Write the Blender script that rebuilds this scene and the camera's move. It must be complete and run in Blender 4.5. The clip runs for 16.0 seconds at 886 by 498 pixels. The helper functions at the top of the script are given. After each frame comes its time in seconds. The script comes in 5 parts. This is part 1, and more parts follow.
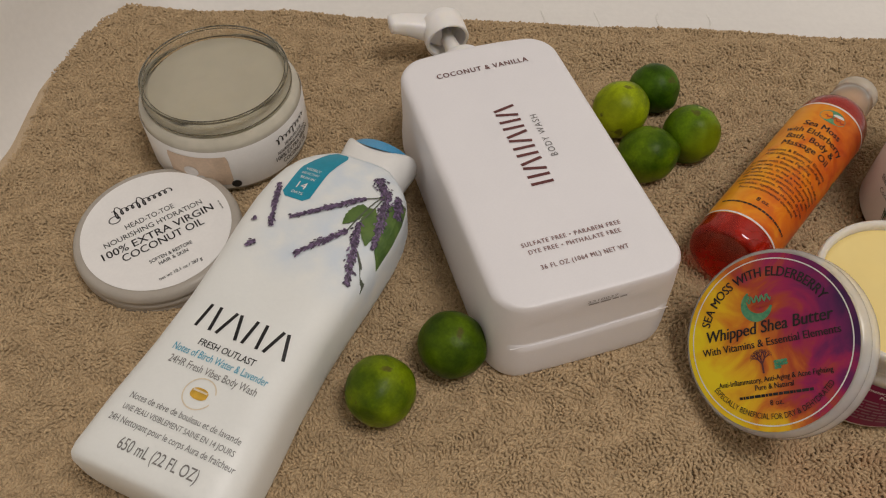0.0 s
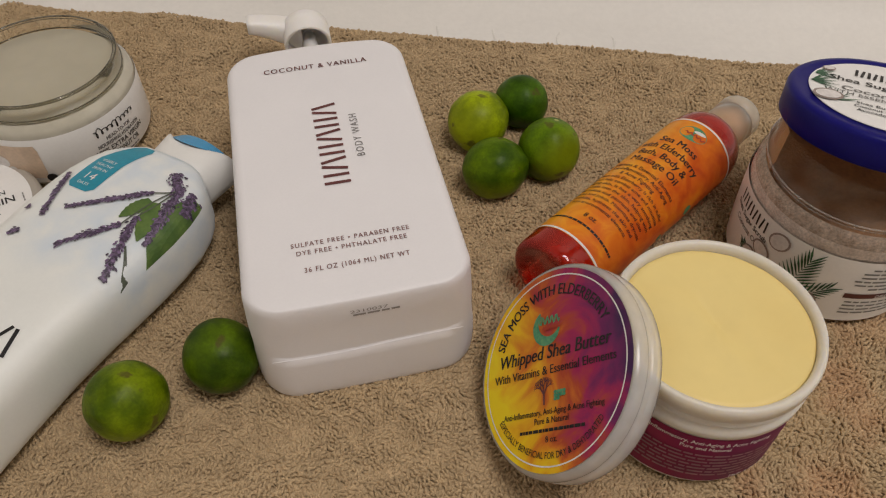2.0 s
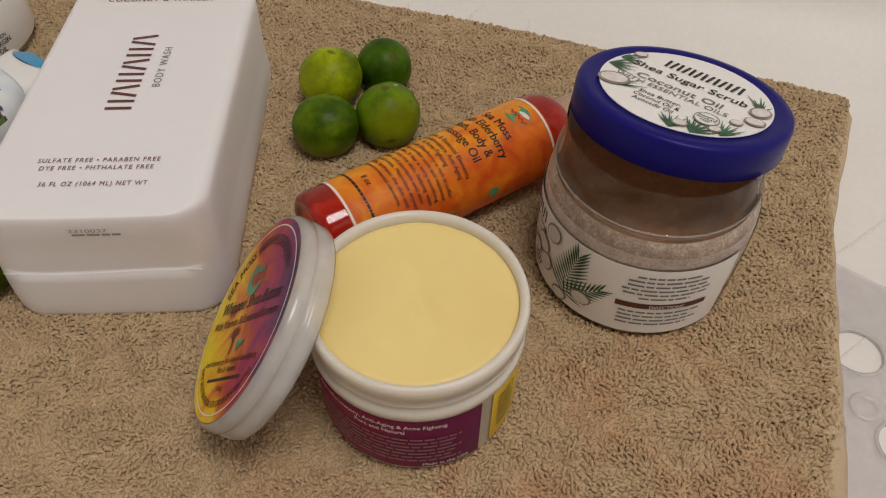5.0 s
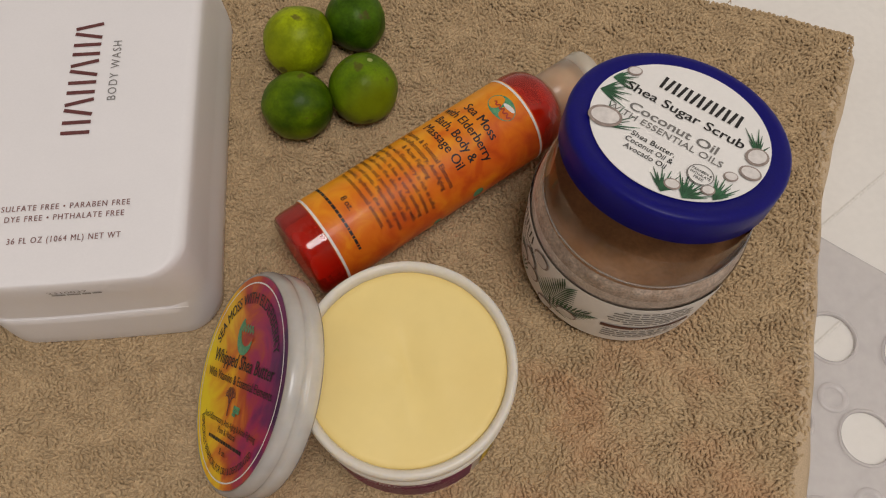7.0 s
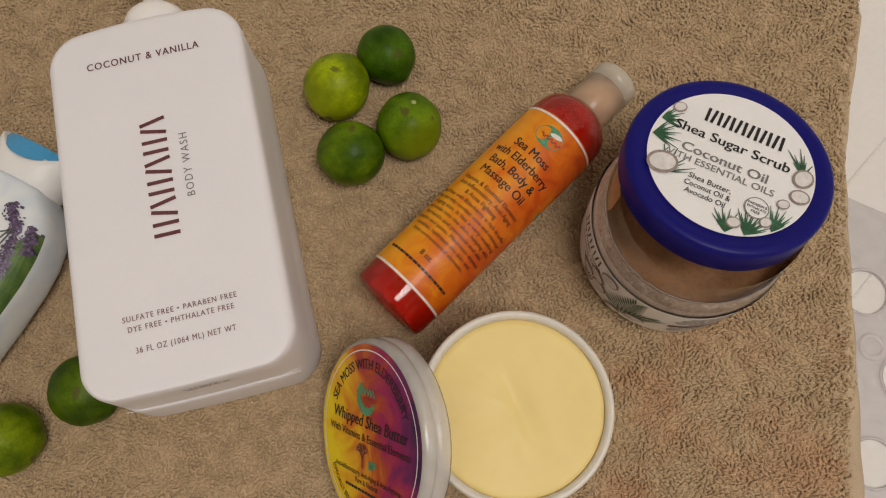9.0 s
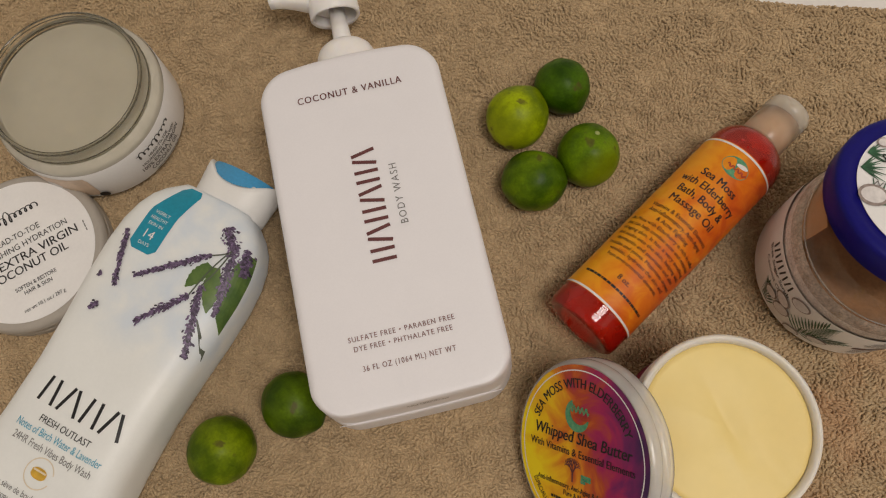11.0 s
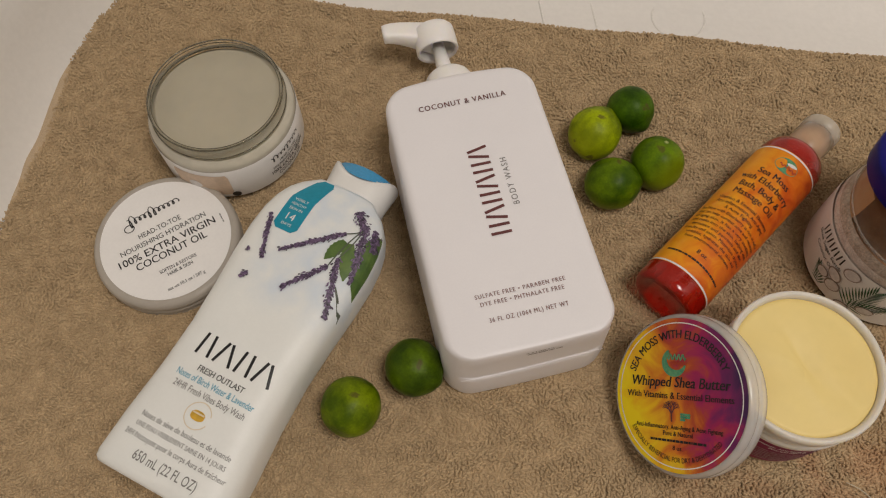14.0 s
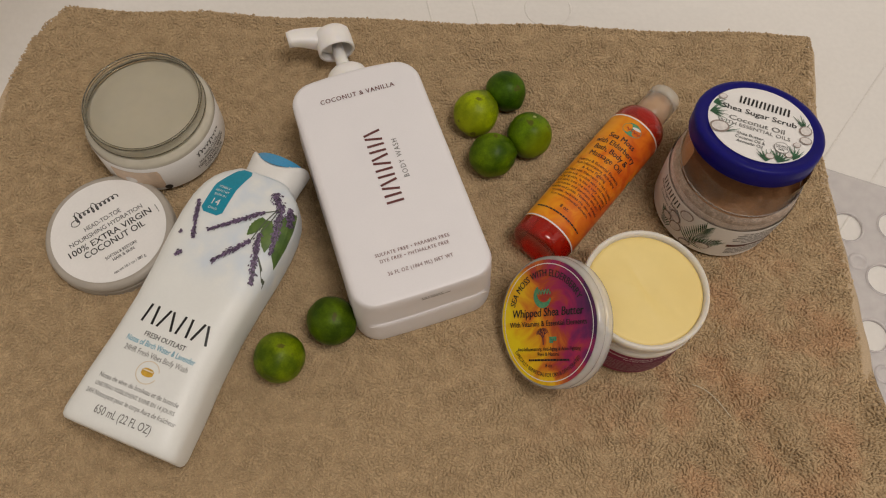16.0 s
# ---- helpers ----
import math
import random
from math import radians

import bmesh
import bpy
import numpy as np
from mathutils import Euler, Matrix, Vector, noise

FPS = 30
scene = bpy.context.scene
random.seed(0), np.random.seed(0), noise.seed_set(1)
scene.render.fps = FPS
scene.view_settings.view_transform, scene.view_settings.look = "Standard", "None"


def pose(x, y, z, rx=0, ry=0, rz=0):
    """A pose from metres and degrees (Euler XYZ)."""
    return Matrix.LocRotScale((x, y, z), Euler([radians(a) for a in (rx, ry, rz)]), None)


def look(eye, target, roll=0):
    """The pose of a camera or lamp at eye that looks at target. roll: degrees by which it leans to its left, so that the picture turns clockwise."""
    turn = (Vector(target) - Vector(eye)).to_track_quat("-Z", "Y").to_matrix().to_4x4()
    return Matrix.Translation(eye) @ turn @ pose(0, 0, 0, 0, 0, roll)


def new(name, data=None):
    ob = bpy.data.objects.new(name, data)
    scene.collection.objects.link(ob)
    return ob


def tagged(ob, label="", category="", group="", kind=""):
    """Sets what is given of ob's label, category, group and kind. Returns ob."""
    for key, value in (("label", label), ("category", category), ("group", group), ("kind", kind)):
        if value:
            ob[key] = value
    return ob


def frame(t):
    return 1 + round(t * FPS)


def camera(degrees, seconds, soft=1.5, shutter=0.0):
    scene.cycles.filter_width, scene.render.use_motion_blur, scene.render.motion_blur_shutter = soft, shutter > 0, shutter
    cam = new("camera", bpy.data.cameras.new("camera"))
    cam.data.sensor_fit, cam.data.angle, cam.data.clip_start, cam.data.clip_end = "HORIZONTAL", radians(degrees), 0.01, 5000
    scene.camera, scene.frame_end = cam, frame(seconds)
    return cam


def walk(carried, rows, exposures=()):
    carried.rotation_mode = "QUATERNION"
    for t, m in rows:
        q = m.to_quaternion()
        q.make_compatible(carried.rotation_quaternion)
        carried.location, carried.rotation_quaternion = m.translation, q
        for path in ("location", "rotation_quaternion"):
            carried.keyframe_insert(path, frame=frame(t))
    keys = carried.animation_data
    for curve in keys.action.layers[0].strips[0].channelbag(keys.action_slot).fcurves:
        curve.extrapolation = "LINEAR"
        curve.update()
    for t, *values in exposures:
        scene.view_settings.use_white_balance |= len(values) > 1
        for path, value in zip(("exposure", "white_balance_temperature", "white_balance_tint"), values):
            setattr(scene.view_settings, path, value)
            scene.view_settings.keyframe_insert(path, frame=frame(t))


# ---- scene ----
cam = camera(59.6, 16.0, soft=1.15)
PATH = [
    (0, (0.023, 0.023, 0.358), (-0.003, 1.207, -1.254), 0.5),
    (0.5, (0.04, 0.018, 0.346), (-0.023, 1.234, -1.241), -0.1),
    (1, (0.074, 0.025, 0.334), (-0.023, 1.267, -1.23), -0.7),
    (1.5, (0.106, 0.032, 0.327), (-0.014, 1.299, -1.215), -0.7),
    (2, (0.147, 0.037, 0.311), (0.004, 1.327, -1.211), -0.4),
    (2.5, (0.178, 0.043, 0.308), (0.0, 1.352, -1.194), -0.0),
    (3, (0.203, 0.045, 0.304), (-0.012, 1.37, -1.179), 0.7),
    (3.5, (0.23, 0.044, 0.3), (-0.04, 1.371, -1.171), 1.0),
    (4, (0.262, 0.047, 0.294), (-0.06, 1.363, -1.177), 1.2),
    (4.5, (0.289, 0.054, 0.288), (-0.068, 1.349, -1.194), 1.2),
    (4.7, (0.294, 0.056, 0.286), (-0.07, 1.336, -1.207), 1.0),
    (6.8, (0.273, 0.144, 0.334), (0.065, 0.98, -1.47), 1.3),
    (7, (0.267, 0.154, 0.343), (0.085, 0.938, -1.488), 1.2),
    (7.5, (0.255, 0.179, 0.36), (0.117, 0.836, -1.524), -0.9),
    (8, (0.238, 0.197, 0.377), (0.136, 0.76, -1.54), -2.9),
    (8.2, (0.231, 0.199, 0.383), (0.144, 0.737, -1.541), -2.9),
    (10.3, (0.173, 0.207, 0.412), (0.059, 0.715, -1.519), -7.9),
    (10.5, (0.159, 0.203, 0.415), (0.043, 0.717, -1.515), -7.8),
    (11, (0.125, 0.198, 0.425), (-0.018, 0.725, -1.499), -9.6),
    (11.5, (0.094, 0.193, 0.435), (-0.077, 0.74, -1.481), -11.0),
    (12, (0.072, 0.182, 0.442), (-0.113, 0.767, -1.461), -10.6),
    (12.5, (0.059, 0.167, 0.446), (-0.122, 0.817, -1.437), -8.4),
    (13, (0.05, 0.142, 0.454), (-0.112, 0.877, -1.399), -5.3),
    (13.5, (0.05, 0.116, 0.456), (-0.082, 0.904, -1.377), -3.0),
    (14, (0.056, 0.093, 0.461), (-0.035, 0.919, -1.358), -0.9),
    (14.5, (0.062, 0.077, 0.453), (0.017, 0.913, -1.363), 0.7),
    (15, (0.073, 0.069, 0.458), (0.07, 0.907, -1.358), 2.0),
    (15.5, (0.083, 0.047, 0.495), (0.103, 0.869, -1.327), 2.4),
    (16, (0.095, 0.042, 0.533), (0.122, 0.855, -1.293), 2.2),
]
walk(cam, [(t, look(eye, target, roll)) for t, eye, target, roll in PATH],
     exposures=[(0, -0.06, 6280, 10), (3, -0.01, 6280, 10), (4.5, -0.01, 6250, 10), (7, -0.01, 6250, 10), (8.2, -0.01, 6300, 10), (10.5, -0.03, 6480, 10), (13, -0.06, 6480, 10), (16, -0.07, 6450, 10)])

# ---- world and light ----
Z0 = -0.0070          # where things stand in the pile of the towel
TUB = -0.0240         # floor of the tub
world = bpy.data.worlds.new("bathroom_world")
scene.world = world
world.use_nodes = True
world.node_tree.nodes["Background"].inputs[0].default_value = (1.0, 0.93, 0.86, 1)
world.node_tree.nodes["Background"].inputs[1].default_value = 0.22


def lamp(name, place, target, size, watts, colour):
    data = bpy.data.lights.new(name, "AREA")
    data.shape, data.size, data.energy, data.color = "DISK", size, watts, colour
    ob = new(name, data)
    ob.matrix_world = look(place, target)
    return ob


lamp("ceiling_lamp", (0.72, -0.08, 2.12), (0.72, -0.07, 0.0), 0.80, 21.7, (1.0, 0.928, 0.86))


# ---- materials ----
def links(mat):
    return mat.node_tree.nodes, mat.node_tree.links


def mk(name, base, rough=0.5, var=0.10, scale=60.0, bump=0.0, bscale=600.0, trans=0.0, ior=1.45, sss=0.0,
       coat=0.0, spread=0.08, other=None, island=0.0, objrand=0.0, metal=0.0, rvar=0.08):
    """A surface with large soft variation and fine grain, in metres of the thing itself."""
    mat = bpy.data.materials.new(name)
    mat.use_nodes = True
    n, l = links(mat)
    b = n["Principled BSDF"]
    co = n.new("ShaderNodeTexCoord")
    big = n.new("ShaderNodeTexNoise")
    big.inputs["Scale"].default_value, big.inputs["Detail"].default_value = scale, 4
    fine = n.new("ShaderNodeTexNoise")
    fine.inputs["Scale"].default_value, fine.inputs["Detail"].default_value = bscale, 3
    l.new(co.outputs["Object"], big.inputs["Vector"])
    l.new(co.outputs["Object"], fine.inputs["Vector"])
    ramp = n.new("ShaderNodeMapRange")
    ramp.inputs[1].default_value, ramp.inputs[2].default_value = 0.35, 0.65
    l.new(big.outputs["Fac"], ramp.inputs[0])
    mix = n.new("ShaderNodeMix")
    mix.data_type = "RGBA"
    other = other or tuple(c * (1 - var) for c in base)
    mix.inputs[6].default_value, mix.inputs[7].default_value = (*base, 1), (*other, 1)
    l.new(ramp.outputs[0], mix.inputs[0])
    last = mix.outputs[2]
    grain = n.new("ShaderNodeMapRange")
    grain.inputs[1].default_value, grain.inputs[2].default_value = 0.3, 0.7
    grain.inputs[3].default_value, grain.inputs[4].default_value = 1 - spread, 1 + spread
    l.new(fine.outputs["Fac"], grain.inputs[0])
    value = n.new("ShaderNodeHueSaturation")
    l.new(last, value.inputs["Color"])
    if island or objrand:
        src = n.new("ShaderNodeNewGeometry").outputs["Random Per Island"] if island else n.new("ShaderNodeObjectInfo").outputs["Random"]
        r = n.new("ShaderNodeMapRange")
        k = island or objrand
        r.inputs[3].default_value, r.inputs[4].default_value = 1 - k, 1 + k
        l.new(src, r.inputs[0])
        m = n.new("ShaderNodeMath")
        m.operation = "MULTIPLY"
        l.new(grain.outputs[0], m.inputs[0])
        l.new(r.outputs[0], m.inputs[1])
        l.new(m.outputs[0], value.inputs["Value"])
    else:
        l.new(grain.outputs[0], value.inputs["Value"])
    l.new(value.outputs[0], b.inputs["Base Color"])
    rr = n.new("ShaderNodeMapRange")
    rr.inputs[3].default_value, rr.inputs[4].default_value = max(0.02, rough - rvar), min(1, rough + rvar)
    l.new(big.outputs["Fac"], rr.inputs[0])
    l.new(rr.outputs[0], b.inputs["Roughness"])
    b.inputs["IOR"].default_value, b.inputs["Metallic"].default_value = ior, metal
    b.inputs["Transmission Weight"].default_value = trans
    b.inputs["Coat Weight"].default_value = coat
    b.inputs["Coat Roughness"].default_value = 0.12
    if sss:
        b.inputs["Subsurface Weight"].default_value = sss
        b.inputs["Subsurface Radius"].default_value = (0.008, 0.007, 0.005)
        b.inputs["Subsurface Scale"].default_value = 1.0
    if bump:
        bp = n.new("ShaderNodeBump")
        bp.inputs["Strength"].default_value, bp.inputs["Distance"].default_value = 1.0, bump
        l.new(fine.outputs["Fac"], bp.inputs["Height"])
        l.new(bp.outputs[0], b.inputs["Normal"])
    return mat


def clear(name, tint, see=0.8, rough=0.08, body=(0.8, 0.8, 0.8), ior=1.45, milk=0.0, glow=0.0):
    """Thin clear or milky plastic: part of the light goes straight through, tinted."""
    mat = bpy.data.materials.new(name)
    mat.use_nodes = True
    n, l = links(mat)
    b, out = n["Principled BSDF"], n["Material Output"]
    b.inputs["Base Color"].default_value = (*body, 1)
    b.inputs["Roughness"].default_value = rough
    if glow:
        b.inputs["Subsurface Weight"].default_value = glow
        b.inputs["Subsurface Radius"].default_value, b.inputs["Subsurface Scale"].default_value = (0.012, 0.011, 0.010), 1.0
    t = n.new("ShaderNodeBsdfTransparent")
    t.inputs[0].default_value = (*tint, 1)
    noise_ = n.new("ShaderNodeTexNoise")
    noise_.inputs["Scale"].default_value, noise_.inputs["Detail"].default_value = 90.0, 5
    co = n.new("ShaderNodeTexCoord")
    l.new(co.outputs["Object"], noise_.inputs["Vector"])
    r = n.new("ShaderNodeMapRange")
    r.inputs[1].default_value, r.inputs[2].default_value = 0.3, 0.7
    r.inputs[3].default_value, r.inputs[4].default_value = min(1, see + 0.05), see - 0.05
    l.new(noise_.outputs["Fac"], r.inputs[0])
    gloss = n.new("ShaderNodeBsdfGlossy")
    gloss.inputs["Roughness"].default_value = rough
    f = n.new("ShaderNodeFresnel")
    f.inputs[0].default_value = ior
    m = n.new("ShaderNodeMixShader")
    l.new(r.outputs[0], m.inputs[0])
    through_light = n.new("ShaderNodeBsdfTranslucent")
    through_light.inputs[0].default_value = (*body, 1)
    m0 = n.new("ShaderNodeMixShader")
    m0.inputs[0].default_value = milk
    l.new(b.outputs[0], m0.inputs[1])
    l.new(through_light.outputs[0], m0.inputs[2])
    l.new(m0.outputs[0], m.inputs[1])
    l.new(t.outputs[0], m.inputs[2])
    m2 = n.new("ShaderNodeMixShader")
    l.new(f.outputs[0], m2.inputs[0])
    l.new(m.outputs[0], m2.inputs[1])
    l.new(gloss.outputs[0], m2.inputs[2])
    l.new(m2.outputs[0], out.inputs[0])
    return mat


def colour_print(name, stops, scale, axis, amount, rough=0.3, coat=0.4, twist=3.0):
    """Printed label with soft clouds of colour along one way of the thing. axis: (x, y, z, offset) of that way."""
    mat = bpy.data.materials.new(name)
    mat.use_nodes = True
    n, l = links(mat)
    b = n["Principled BSDF"]
    co = n.new("ShaderNodeTexCoord")
    dot = n.new("ShaderNodeVectorMath")
    dot.operation = "DOT_PRODUCT"
    dot.inputs[1].default_value = axis[:3]
    l.new(co.outputs["Object"], dot.inputs[0])
    ns = n.new("ShaderNodeTexNoise")
    ns.inputs["Scale"].default_value, ns.inputs["Detail"].default_value = scale, 6
    ns.inputs["Distortion"].default_value = twist
    l.new(co.outputs["Object"], ns.inputs["Vector"])
    a = n.new("ShaderNodeMath")
    a.operation = "MULTIPLY_ADD"
    a.inputs[1].default_value = amount
    a.inputs[2].default_value = axis[3] - amount / 2
    l.new(ns.outputs["Fac"], a.inputs[0])
    add = n.new("ShaderNodeMath")
    add.operation = "ADD"
    l.new(dot.outputs["Value"], add.inputs[0])
    l.new(a.outputs[0], add.inputs[1])
    ramp = n.new("ShaderNodeValToRGB")
    while len(ramp.color_ramp.elements) < len(stops):
        ramp.color_ramp.elements.new(0.5)
    for e, (p, c) in zip(ramp.color_ramp.elements, stops):
        e.position, e.color = p, (*c, 1)
    l.new(add.outputs[0], ramp.inputs[0])
    l.new(ramp.outputs[0], b.inputs["Base Color"])
    b.inputs["Roughness"].default_value, b.inputs["Coat Weight"].default_value = rough, coat
    b.inputs["Specular IOR Level"].default_value = 0.28
    return mat


M = {
    "tub": mk("white_acrylic", (0.80, 0.775, 0.74), 0.52, 0.04, 6, 0.0001, 240, spread=0.02),
    "wall": mk("painted_wall", (0.62, 0.59, 0.545), 0.7, 0.05, 3, 0.0005, 200),
    "room_floor": mk("room_floor_tile", (0.45, 0.42, 0.38), 0.4, 0.1, 5),
    "terry": mk("terry_loops", (0.530, 0.392, 0.234), 0.95, 0.16, 120, 0.00025, 1500, spread=0.14, island=0.07, other=(0.440, 0.320, 0.187)),
    "weave": mk("towel_ground_weave", (0.56, 0.41, 0.245), 0.95, 0.12, 30, 0.0006, 900, spread=0.2),
    "hem": mk("towel_hem", (0.55, 0.42, 0.28), 0.9, 0.08, 40, 0.0004, 1500, spread=0.12),
    "white": mk("white_plastic", (0.84, 0.822, 0.845), 0.42, 0.02, 20, 0.00002, 900, spread=0.01),
    "pump": mk("milky_pump_plastic", (0.90, 0.875, 0.85), 0.36, 0.02, 40, spread=0.01, sss=0.35),
    "pearl": mk("pearl_white_plastic", (0.82, 0.81, 0.785), 0.42, 0.03, 30, spread=0.01, coat=0.0),
    "paper": mk("white_label", (0.86, 0.845, 0.83), 0.4, 0.03, 40, spread=0.015, coat=0.15),
    "brown_ink": mk("brown_ink", (0.135, 0.040, 0.040), 0.5, 0.1, 200),
    "small_brown_ink": mk("small_brown_ink", (0.24, 0.125, 0.12), 0.5, 0.1, 200),
    "black_ink": mk("black_ink", (0.012, 0.011, 0.012), 0.45, 0.1, 200),
    "grey_ink": mk("grey_ink", (0.20, 0.192, 0.185), 0.5, 0.1, 200),
    "soft_ink": mk("faint_grey_ink", (0.33, 0.31, 0.30), 0.5, 0.1, 200),
    "blue_ink": mk("blue_ink", (0.06, 0.36, 0.52), 0.45, 0.1, 200),
    "white_ink": mk("white_ink", (0.78, 0.76, 0.74), 0.45, 0.05, 200),
    "teal_tag": mk("teal_print", (0.006, 0.265, 0.390), 0.32, 0.05, 60, coat=0.3),
    "blue_cap": mk("blue_plastic", (0.06, 0.32, 0.59), 0.36, 0.05, 80, coat=0.2),
    "lavender": mk("lavender_print", (0.150, 0.100, 0.190), 0.45, 0.4, 600, island=0.8, other=(0.065, 0.045, 0.080)),
    "stalk": mk("stalk_print", (0.10, 0.115, 0.085), 0.4, 0.3, 300),
    "leaf": mk("leaf_print", (0.120, 0.195, 0.040), 0.45, 0.3, 110, other=(0.060, 0.120, 0.026)),
    "gold": mk("golden_print", (0.72, 0.43, 0.05), 0.3, 0.3, 300),
    "pale_gold": mk("pale_gold_print", (0.76, 0.66, 0.50), 0.4, 0.1, 200),
    "beige": mk("beige_print", (0.66, 0.50, 0.37), 0.45, 0.1, 150),
    "coconut_cream": mk("coconut_oil_surface", (0.475, 0.438, 0.340), 0.36, 0.06, 25, 0.00008, 120, spread=0.02, sss=0.5),
    "frost": mk("frosted_plastic", (0.42, 0.38, 0.33), 0.42, 0.06, 60, 0.00003, 600, spread=0.02),
    "butter": mk("whipped_butter", (0.87, 0.690, 0.275), 0.5, 0.05, 22, 0.00016, 90, spread=0.02, other=(0.83, 0.64, 0.24)),
    "navy": mk("navy_plastic", (0.006, 0.005, 0.150), 0.40, 0.06, 80, 0.00003, 900, ior=1.27),
    "scrub": mk("sugar_scrub", (0.90, 0.80, 0.735), 0.5, 0.3, 160, 0.0003, 900, spread=0.2, other=(0.74, 0.63, 0.56)),
    "scrub_smear": mk("thin_scrub_smear", (0.70, 0.58, 0.49), 0.5, 0.35, 220, 0.0003, 900, spread=0.3, other=(0.50, 0.37, 0.28)),
    "scrub_top": mk("brown_scrub_surface", (0.53, 0.275, 0.13), 0.6, 0.25, 50, 0.0003, 500, spread=0.12),
    "maroon_bar": mk("maroon_print", (0.10, 0.025, 0.02), 0.45, 0.1, 100),
    "palm": mk("palm_print", (0.035, 0.125, 0.06), 0.4, 0.4, 300, island=0.3),
    "husk": mk("coconut_husk_print", (0.36, 0.29, 0.26), 0.5, 0.3, 500),
    "flesh": mk("coconut_flesh_print", (0.76, 0.72, 0.70), 0.5, 0.12, 200),
    "logo_green": mk("green_print", (0.035, 0.23, 0.13), 0.4, 0.4, 300, other=(0.12, 0.33, 0.16)),
    "logo_red": mk("red_print", (0.45, 0.05, 0.02), 0.4, 0.2, 300),
    "lime_scar": mk("pale_stem_scar", (0.42, 0.47, 0.16), 0.6, 0.3, 900),
    "lint": mk("lint_fibre", (0.66, 0.58, 0.44), 0.8, 0.1, 100),
    "vinyl": clear("clear_grey_vinyl", (0.99, 0.985, 0.985), 0.66, 0.3, (0.84, 0.80, 0.80), 1.3),
    "grip": clear("clear_grip_film", (0.995, 0.993, 0.99), 0.95, 0.3, (0.79, 0.77, 0.735)),
    "grip_edge": mk("grip_film_edge", (0.755, 0.73, 0.69), 0.5, 0.05, 40),
    "glass": clear("clear_jar_glass", (0.998, 0.995, 0.98), 0.96, 0.06, (0.86, 0.82, 0.70), 1.14),
    # cream put into the clear glass to brighten the oil's shaded side
    "brightened_glass": clear("brightened_jar_glass", (0.995, 0.985, 0.95), 0.44, 0.07, (0.86, 0.81, 0.68)),
    "glass_edge": clear("thick_glass_rim", (0.70, 0.66, 0.52), 0.35, 0.06, (0.13, 0.115, 0.075), 1.3),
    "clear_jar": clear("clear_plastic", (0.999, 0.992, 0.985), 0.96, 0.06, (0.84, 0.76, 0.68), 1.22),
    "cap_milky": clear("milky_cap_plastic", (0.99, 0.84, 0.70), 0.45, 0.28, (0.97, 0.70, 0.50), 1.3, 0.3, 0.7),
    "cap_cream": clear("cream_cap_plastic", (0.985, 0.93, 0.86), 0.30, 0.32, (0.95, 0.83, 0.68), 1.3, 0.3, 0.7),
    "lid_milky": clear("milky_lid_plastic", (0.99, 0.975, 0.96), 0.50, 0.22, (0.93, 0.90, 0.87), 1.38, 0.2, 0.9),
    "clear_ring": clear("thick_clear_plastic", (0.99, 0.98, 0.97), 0.72, 0.06, (0.88, 0.83, 0.78), 1.42),
    "tub_milky": mk("milky_jar_plastic", (0.70, 0.655, 0.585), 0.32, 0.04, 60, spread=0.02, sss=0.7),
    "orange_print": colour_print("orange_label_print",
        [(0.0, (0.83, 0.37, 0.012)), (0.30, (0.79, 0.285, 0.008)), (0.55, (0.70, 0.165, 0.006)), (0.8, (0.60, 0.095, 0.005)), (1.0, (0.47, 0.055, 0.004))],
        85.0, (14.0, 0.0, 0.0, 0.42), 1.15, 0.42, 0.1, 0.6),
    "swirl": colour_print("swirled_label_print",
        [(0.0, (0.86, 0.66, 0.010)), (0.22, (0.80, 0.46, 0.010)), (0.40, (0.62, 0.17, 0.015)), (0.52, (0.42, 0.06, 0.02)), (0.66, (0.34, 0.012, 0.09)), (0.80, (0.16, 0.010, 0.10)), (1.0, (0.05, 0.010, 0.075))],
        34.0, (11.5, 3.5, 0.0, 0.46), 1.0, 0.42, 0.1, 1.6),
    "maroon": colour_print("maroon_label_print",
        [(0.0, (0.30, 0.008, 0.055)), (0.5, (0.19, 0.006, 0.062)), (1.0, (0.075, 0.008, 0.070))],
        30.0, (9.0, 0.0, 0.0, 0.5), 0.5, 0.5, 0.0),
    "yellow_print": mk("yellow_print", (0.74, 0.56, 0.03), 0.4, 0.2, 80, other=(0.72, 0.45, 0.02)),
    "rose": mk("rose_print", (0.33, 0.15, 0.19), 0.4, 0.2, 200),
}


